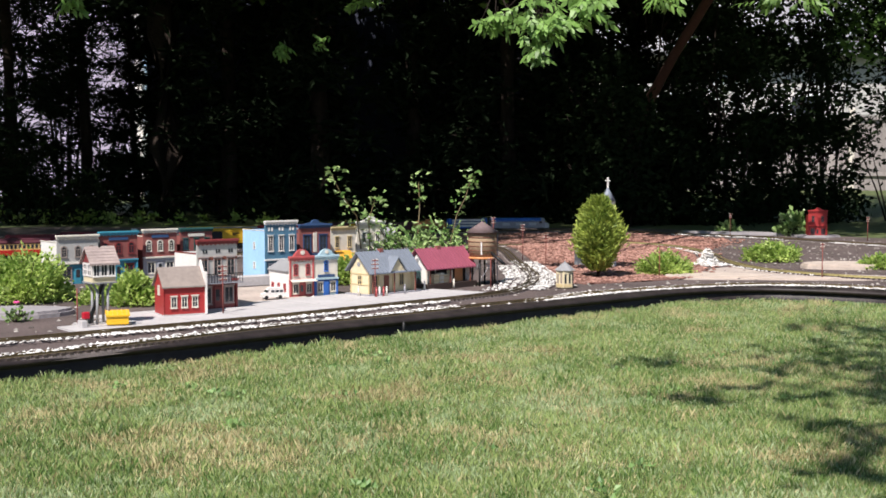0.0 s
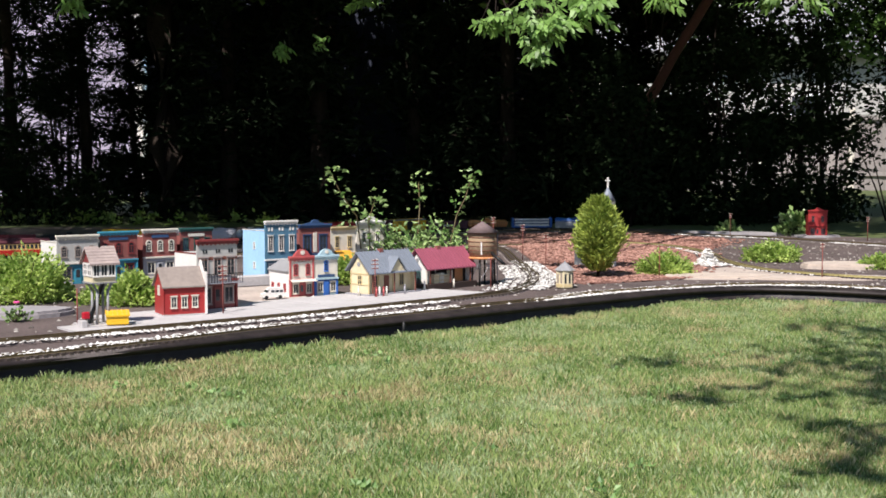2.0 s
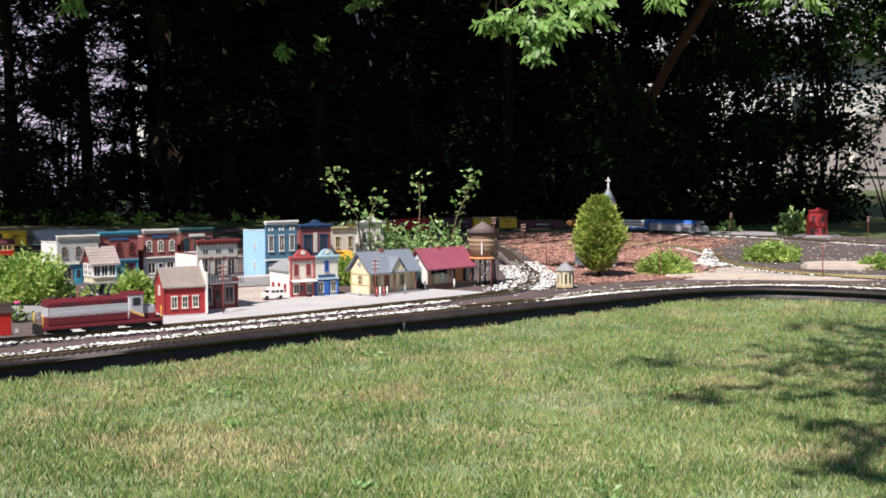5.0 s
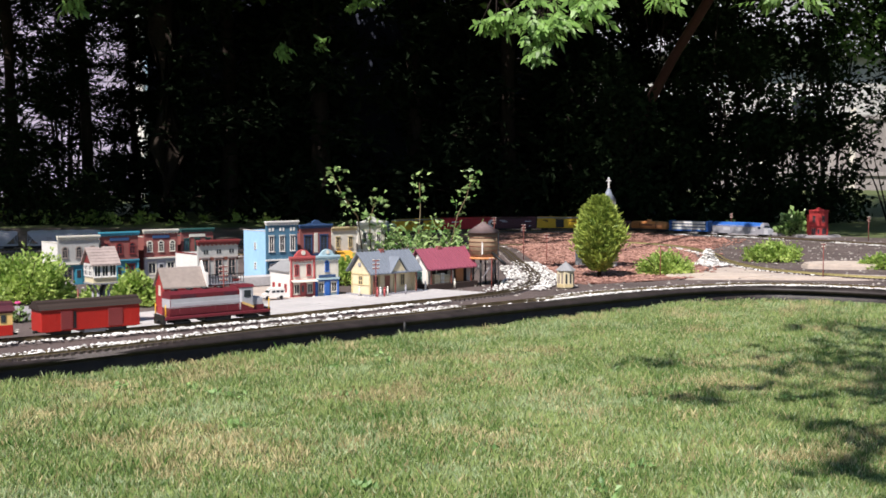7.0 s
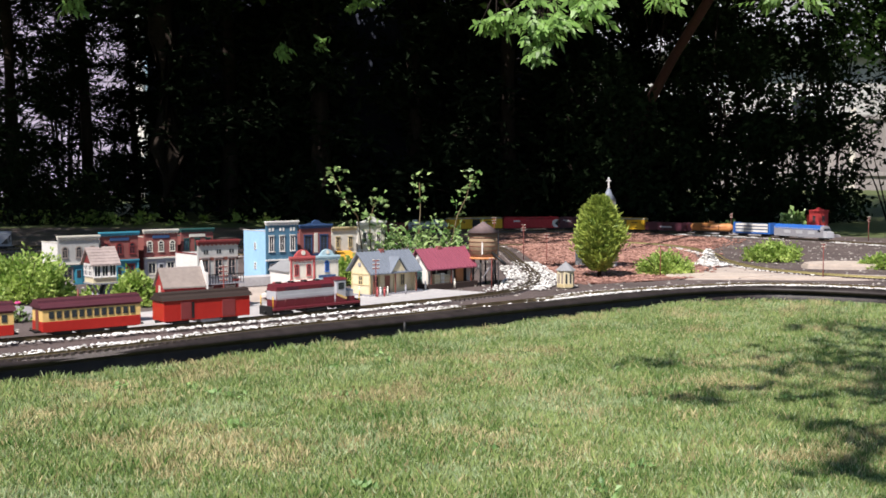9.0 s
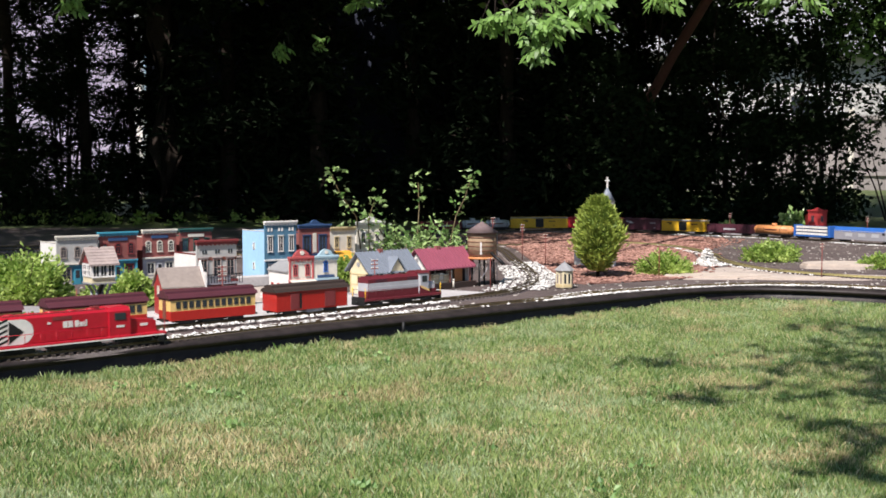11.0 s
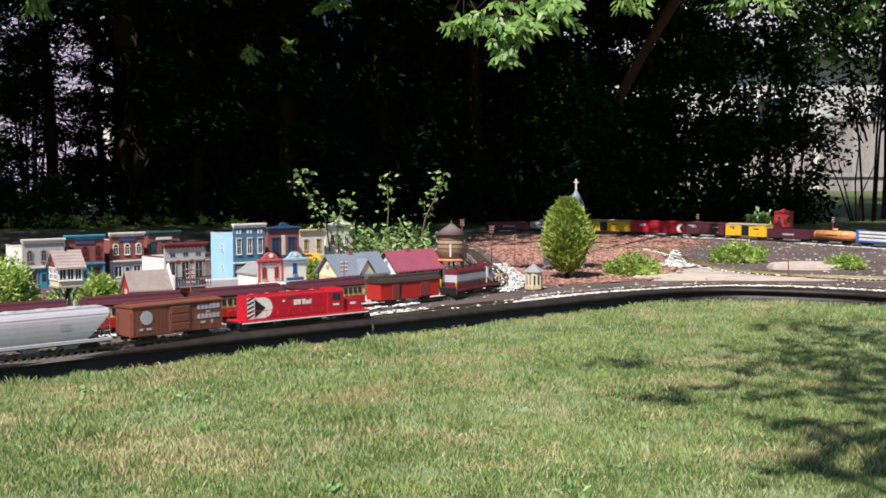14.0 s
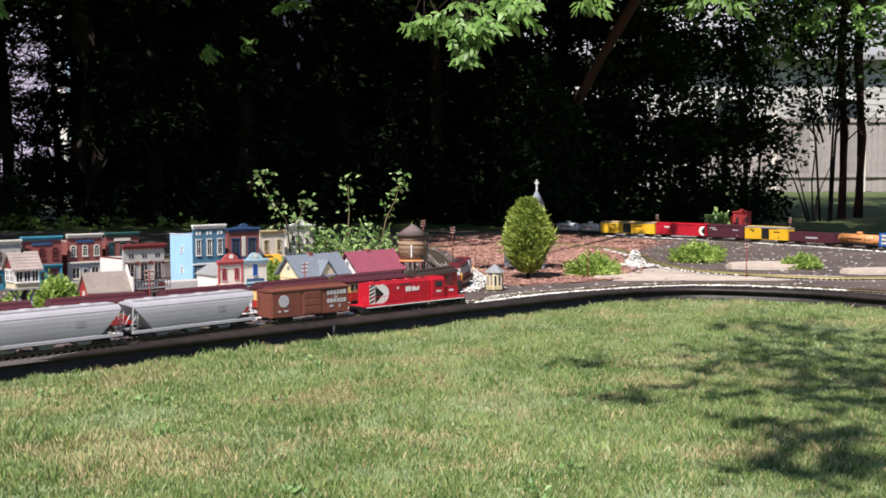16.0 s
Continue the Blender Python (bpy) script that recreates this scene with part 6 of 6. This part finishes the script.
def build_backdrop():
    # neighbour's pale house behind the conifers
    h = thing("house", pose(0, 0, 0), "neighbouring house wall with pale lilac-grey siding", "house")
    z = float(ground_z(0, 24))
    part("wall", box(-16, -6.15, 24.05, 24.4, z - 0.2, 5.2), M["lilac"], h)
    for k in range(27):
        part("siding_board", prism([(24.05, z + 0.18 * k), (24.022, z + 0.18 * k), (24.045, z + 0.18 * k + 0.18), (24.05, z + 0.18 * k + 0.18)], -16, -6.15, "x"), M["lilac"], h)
    part("corner_board", box(-6.25, -6.10, 23.99, 24.2, z - 0.2, 5.2), M["white"], h)
    part("roof", prism([(23.5, 5.1), (27, 7.2), (27, 7.35), (23.5, 5.25)], -16.4, -5.8, "x"), M["greyroof"], h)
    # dark blue board shed behind the conifers, front stretched to block light between them
    s = thing("shed", pose(0, 0, 0), "dark blue garden shed with vertical boards", "shed")
    z = float(ground_z(0, 18.6))
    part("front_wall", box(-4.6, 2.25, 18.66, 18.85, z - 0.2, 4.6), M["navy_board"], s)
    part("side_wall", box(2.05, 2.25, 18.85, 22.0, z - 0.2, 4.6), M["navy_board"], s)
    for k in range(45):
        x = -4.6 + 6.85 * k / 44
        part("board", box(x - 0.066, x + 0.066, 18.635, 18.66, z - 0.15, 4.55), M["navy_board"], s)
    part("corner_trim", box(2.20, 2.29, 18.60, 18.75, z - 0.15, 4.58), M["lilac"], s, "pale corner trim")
    part("roof", prism([(18.3, 4.55), (22.2, 5.9), (22.2, 6.0), (18.3, 4.65)], -4.9, 2.5, "x"), M["greyroof"], s)
    # pale house added beyond the fence, standing in for bright sky through leaves
    g = thing("house", pose(0, 0, 0), "pale grey neighbouring house added beyond the board fence to brighten the leaf gaps", "house")
    z = float(ground_z(0, 36))
    part("wall", box(4.5, 19.0, 36.0, 36.3, z - 0.2, 4.3), M["greige"], g)
    for k in range(20):
        part("siding_board", prism([(36.0, z + 0.2 * k), (35.975, z + 0.2 * k), (35.995, z + 0.2 * k + 0.2), (36.0, z + 0.2 * k + 0.2)], 4.5, 19.0, "x"), M["greige"], g)
    for x in (7.0, 10.5, 14.0):
        wd = part("window", box(x, x + 1.2, 35.94, 36.0, 1.9, 3.1, 0.02), M["white"], g)
        part("pane", box(x + 0.1, x + 1.1, 35.93, 35.95, 2.0, 3.0), M["glass"], wd)
    part("roof", prism([(35.4, 4.2), (39.5, 6.4), (39.5, 6.55), (35.4, 4.35)], 4.0, 19.5, "x"), M["greyroof"], g)
    # board fence at the far end of the lawn
    f = thing("board_fence", pose(0, 0, 0), "weathered grey board fence behind the far lawn", "fence")
    z = float(ground_z(0, 28))
    sh = box(-0.068, 0.068, -0.011, 0.011, 0, 1.75)
    first = None
    for k in range(150):
        x = 2.4 + 0.142 * k
        if first is None:
            first = part("board", sh, M["fence"], f)
            ob = first
        else:
            ob = new("board", first.data)
            ob.parent = f
        ob.location = (x, 28.0 + 0.008 * math.sin(k * 5.1), z - 0.02 + 0.03 * math.sin(k * 2.7))
    for zz in (0.35, 1.68):
        part("rail", box(2.3, 23.8, 27.93, 27.98, z + zz, z + zz + 0.09), M["fence"], f)
    for k in range(10):
        part("post", box(3.0 + 2.2 * k, 3.12 + 2.2 * k, 27.86, 27.94, z - 0.1, z + 1.95), M["ivory"], f, "pale fence post")


def build_garden_details():
    rng = np.random.default_rng(200)
    # paved strip along the inner track
    pv = tagged(new("pavement"), "pale grey concrete paving beside the inner track", "pavement", kind="structure")
    s0 = LINE_A[1][12 * 24]
    for i in range(9):
        for j in range(2):
            a, b = s0 + 0.34 + 0.262 * i, s0 + 0.34 + 0.262 * i + 0.258
            u0, u1 = (0.072, 0.32) if j == 0 else (0.323, 0.60)
            if j == 1 and i < 1:
                continue
            part("paving_slab", sweep(LINE_A, a, b, [(u0, -0.01), (u0, 0.006), (u0 + 0.003, 0.009), (u1 - 0.003, 0.009), (u1, 0.006), (u1, -0.01)], 0.09), M["concrete"], pv)

    tagged(mesh_ob("plaza_slab", prism([(-1.00, 5.62), (-0.80, 5.80), (-0.70, 6.02), (-0.86, 6.35), (-0.98, 6.62), (-1.22, 6.46), (-1.10, 6.05)], -0.01, 0.0055, "z"), M["sand"]), "pale pinkish grit yard between the toy shops", "yard", kind="structure")

    def flat_stone(x, y, rx, ry, h, material, label, seed, rot=0):
        r = random.Random(seed)
        ring = [(rx * math.cos(a) * r.uniform(0.88, 1.08), ry * math.sin(a) * r.uniform(0.88, 1.08)) for a in [2 * math.pi * k / 14 for k in range(14)]]
        bm = prism(ring, -0.01, h, "z")
        bmesh.ops.bevel(bm, geom=[e for e in bm.edges if all(v.co.z > h - 1e-5 for v in e.verts)], offset=min(0.012, h * 0.5), segments=2, affect="EDGES")
        ob = mesh_ob("flat_stone", bm, material)
        ob.matrix_world = pose(x, y, 0, 0, 0, rot)
        tagged(ob, label, "stone", "flat garden stones")

    flat_stone(-2.0, 5.22, 0.36, 0.17, 0.03, M["greystone"], "grey flat flagstone beside the leafy bush", 1, 10)
    flat_stone(2.72, 7.95, 0.29, 0.20, 0.035, M["stone"], "tan flat flagstone beside the branch track", 2)
    flat_stone(3.35, 7.45, 0.32, 0.14, 0.03, M["stone"], "tan flat flagstone among low bushes", 3)
    flat_stone(1.70, 7.26, 0.36, 0.16, 0.014, M["stone"], "low tan flagstone beside the curving track", 4)
    flat_stone(2.12, 7.10, 0.30, 0.10, 0.010, M["stone"], "low tan flagstone beside the outer track", 5)
    flat_stone(3.05, 12.5, 0.55, 0.16, 0.03, M["greystone"], "long grey flagstone behind the back track", 6, -28)
    flat_stone(3.8, 11.97, 0.26, 0.2, 0.02, M["greystone"], "grey flagstone under the red toy shop", 7)

    tagged(mesh_ob("sand_path", prism([(1.45, 7.05), (1.62, 7.42), (1.80, 7.85), (2.0, 8.05), (2.22, 7.75), (2.5, 7.42), (2.95, 7.2), (2.9, 7.05), (2.4, 6.97), (1.9, 7.02)], -0.01, 0.004, "z"), M["sand"]), "pale sandy strip beside the curving tracks", "sand", kind="structure")

    def along(line, a, b, u0, u1, n):
        ss = a + (b - a) * rng.random(n)
        uu = u0 + (u1 - u0) * rng.random(n)
        o = [on(line, s) for s in ss]
        return np.array([(x - math.sin(h) * u, y + math.cos(h) * u) for (x, y, h), u in zip(o, uu)])

    sb = LINE_B[1][13 * 24]
    P = np.concatenate([along(LINE_A, s0 - 0.2, s0 + 2.2, -0.086, -0.042, 720), along(LINE_B, sb + 2.1, sb + 2.8, -0.04, 0.04, 60),
                        along(LINE_A, s0 - 0.1, s0 + 2.4, -0.02, 0.02, 150), along(LINE_A, s0 + 2.9, s0 + 4.9, -0.14, -0.05, 420), along(LINE_A, s0 + 2.75, s0 + 4.6, 0.05, 0.18, 380), along(LINE_A, s0 + 2.7, s0 + 5.0, -0.05, 0.05, 260),
                        along(LINE_B, sb + 2.95, sb + 5.2, 0.052, 0.088, 420), along(LINE_B, sb + 2.7, sb + 5.2, -0.055, 0.055, 3600), along(LINE_D, 1.3, 2.3, -0.12, -0.055, 70), along(LINE_D, 2.9, 4.2, -0.09, -0.05, 90),
                        along(LINE_C, LINE_C[1][7 * 24], LINE_C[1][9 * 24], -0.17, -0.08, 260), along(LINE_C, LINE_C[1][10 * 24], LINE_C[1][13 * 24], -0.17, -0.08, 420)])
    scatter("white_pebbles", P[:, 0], P[:, 1], 0.010 + 0.005 * rng.random(len(P)), 0.0068, M["pebble"], "white marble pebbles along the tracks", "pebbles", 201)
    H = along(LINE_B, sb - 0.25, sb + 2.2, -0.008, 0.054, 950)
    scatter("white_pebbles", H[:, 0], H[:, 1], 0.014 + 0.008 * rng.random(len(H)), 0.0068, M["pebble"], "white marble pebbles heaped between the rails of the outer track", "pebbles", 205)
    q = rng.normal(size=(520, 2)) * [0.042, 0.05] + [1.84, 8.15]
    scatter("pebble_heap", q[:, 0], q[:, 1], 0.008 + 0.115 * np.exp(-((q - [1.84, 8.15]) ** 2).sum(1) / 0.0030) * rng.random(520), 0.012, M["pebble"], "small heap of white pebbles by the branch track", "pebbles", 202)
    # bark chips on the mulch and grit on the soil
    n = 17000
    x, y = rng.uniform(0.4, 3.0, n), 6.6 + 6.0 * rng.random(n)
    edge = 0.10 * rng.normal(size=n)
    k = (x > np.interp(y, [6.7, 8, 10, 12], [0.74, 0.68, 0.64, 0.25])) & (x < np.interp(y, [6.7, 7.1, 8.3, 9.3, 11.3, 12.5], [0.95, 1.5, 1.86, 2.0, 2.8, 2.2]) + edge) & (y > 6.72 + 0.5 * (x - 0.8))
    scatter("bark_chips", x[k], y[k], np.full(k.sum(), 0.008), 0.0125, M["chips"], "reddish bark chips spread over the mulch bed", "mulch", 203, 0.45)
    n = 3200
    x, y = rng.uniform(-3.2, 4.2, n), rng.uniform(4.6, 11.5, n)
    D = EDGE[0]
    k = y > np.interp(x, D[:, 0], D[:, 1]) + 0.05
    scatter("soil_grit", x[k], y[k], np.full(k.sum(), 0.002), 0.009, M["grit"], "grey and brown grit on the soil", "grit", 204)
    # line-side poles
    for x, y, h, arms in ((-0.99, 5.265, 0.225, 4), (-0.347, 5.985, 0.20, 3), (0.265, 6.50, 0.17, 1), (0.385, 9.0, 0.305, 3), (0.593, 8.73, 0.262, 3), (0.718, 8.18, 0.217, 2), (2.97, 12.14, 0.235, 3), (2.307, 7.13, 0.215, 2), (1.33, 7.2, 0.2, 1),
                          (4.05, 11.2, 0.23, 3), (-1.52, 4.86, 0.16, 0)):
        p = thing("toy_pole", pose(x, y, 0, 0, 0, 35), "thin reddish toy telegraph pole with crossarms", "toy pole", "toy telegraph poles")
        part("mast", rod((0, 0, -0.01), (0, 0, h), 0.0035, 0.0026, 6), M["greenish"], p)
        for k in range(arms):
            z = h - 0.008 - 0.020 * k
            part("crossarm", box(-0.020, 0.020, -0.002, 0.002, z, z + 0.0045), M["greenish"], p)
            for u in (-0.018, -0.009, 0.009, 0.018):
                part("insulator", rod((u, 0, z + 0.0045), (u, 0, z + 0.010), 0.0022, n=6), M["ivory"], p)
    # delivery van
    v = thing("toy_van", pose(-0.858, 5.875, 0.009, 0, 0, 28), "white toy delivery van parked beside the shops", "toy vehicle")
    part("body", prism([(-0.055, 0.010), (0.055, 0.010), (0.055, 0.052), (-0.025, 0.052), (-0.036, 0.034), (-0.055, 0.028)], -0.021, 0.021, "y"), M["white"], v)
    part("roof_sign", box(-0.022, 0.052, -0.017, 0.017, 0.052, 0.059, 0.002), M["white"], v)
    part("windscreen", prism([(-0.036, 0.035), (-0.026, 0.050), (-0.020, 0.050), (-0.030, 0.035)], -0.0215, 0.0215, "y"), M["glass"], v)
    for k in range(3):
        part("side_window", box(-0.012 + 0.022 * k, 0.006 + 0.022 * k, -0.0216, 0.0216, 0.034, 0.046), M["glass"], v)
    for x in (-0.036, 0.036):
        for s in (-1, 1):
            part("wheel", rod((x, s * 0.017, 0.010), (x, s * 0.022, 0.010), 0.010, n=12), M["black"], v)
    # small standing figurines, plain
    for k, (x, y, c) in enumerate(((-0.34, 5.985, "shopred"), (-0.325, 6.0, "white"), (-0.305, 6.01, "shopred"), (-0.29, 6.03, "ivory"), (-0.20, 6.13, "grey"), (-0.10, 6.335, "white"), (0.06, 6.47, "ivory"), (-0.435, 6.03, "ivory"))):
        bm = rod((0, 0, 0), (0, 0, 0.040), 0.0058, 0.005, 8)
        ball((0, 0, 0.045), 0.0055, bm, 8, 6)
        ob = mesh_ob("figurine", bm, M[c])
        ob.matrix_world = pose(x, y, 0.009)
        tagged(ob, "tiny plain painted figurine on the station platform", "figurine", "platform figurines")
    w = tagged(mesh_ob("low_wall", box(0, 0.46, 0, 0.075, 0, 0.060, 0.005), M["concrete"]), "low grey concrete retaining wall between toy shops", "wall")
    w.matrix_world = pose(-1.26, 6.50, 0, 0, 0, 34)
    # broad-leaved weeds in the lawn
    q = []
    for k in range(26):
        wx, wy = rng.uniform(-1.2, 1.6), rng.uniform(2.3, 4.6)
        if abs(wx) > 0.4 * wy:
            continue
        q.append(np.array([wx, wy, 0]) + rng.normal(size=(14, 3)) * [0.020, 0.020, 0])
    q = np.concatenate(q)
    q[:, 2] = ground_z(q[:, 0], q[:, 1]) + 0.014
    vv, ff = leaf_cloud(q, 0.018, rng, 0.7, 0.55)
    tagged(raw("lawn_weeds", vv, ff, M["weed"]), "broad-leaved weeds scattered in the lawn", "weeds", kind="stuff")
    # black hose stub on the edging
    st = tagged(mesh_ob("edging_stake", rod((0, 0, -0.07), (0, 0, -0.004), 0.007, 0.006, 8), M["black"]), "black plastic stake holding the lawn edging", "stake")
    st.matrix_world = pose(-0.17, 5.055, 0)


M["weed"] = mat("weed_leaf", (0.12, 0.26, 0.07), 0.5, 0.3, 20, hue=(0.30, 0.46, 0.16), island=0.3, translucent=0.2)
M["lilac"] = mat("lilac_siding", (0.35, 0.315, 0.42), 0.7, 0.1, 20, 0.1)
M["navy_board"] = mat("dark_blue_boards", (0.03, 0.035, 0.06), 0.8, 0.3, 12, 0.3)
M["fence"] = mat("weathered_boards", (0.30, 0.27, 0.26), 0.9, 0.25, 10, 0.5, random_tint=0.25)
M["sand"] = mat("sandy_grit", (0.40, 0.33, 0.29), 0.95, 0.25, 90, 0.8, hue=(0.60, 0.51, 0.45), big=5)
M["greystone"] = mat("grey_flagstone", (0.30, 0.28, 0.29), 0.9, 0.2, 40, 0.6)
M["grit"] = mat("grit", (0.12, 0.10, 0.09), 0.9, 0.4, 60, 0.4, hue=(0.5, 0.46, 0.42), island=0.5)
build_backdrop()
build_back_trees()
build_big_tree()
build_shade_tree()
build_garden_plants()
build_garden_details()


def motions():
    """Every train runs along its line; pace gives the place of its nose over time."""
    for line, origin, pace, cars, gap in TRAINS:
        back_off = 0.0
        for ob, length in cars:
            rows = []
            for k in range(33):
                t = k * 0.5
                s = origin + np.interp(t, [p[0] for p in pace], [p[1] for p in pace]) - back_off - length / 2
                ax, ay, _ = on(line, s - (length / 2 - 0.085))
                bx, by, _ = on(line, s + (length / 2 - 0.085))
                rows.append((t, Matrix.Translation(((ax + bx) / 2, (ay + by) / 2, 0.0005)) @ Matrix.Rotation(math.atan2(by - ay, bx - ax), 4, "Z")))
            walk(ob, rows)
            back_off += length + gap


motions()
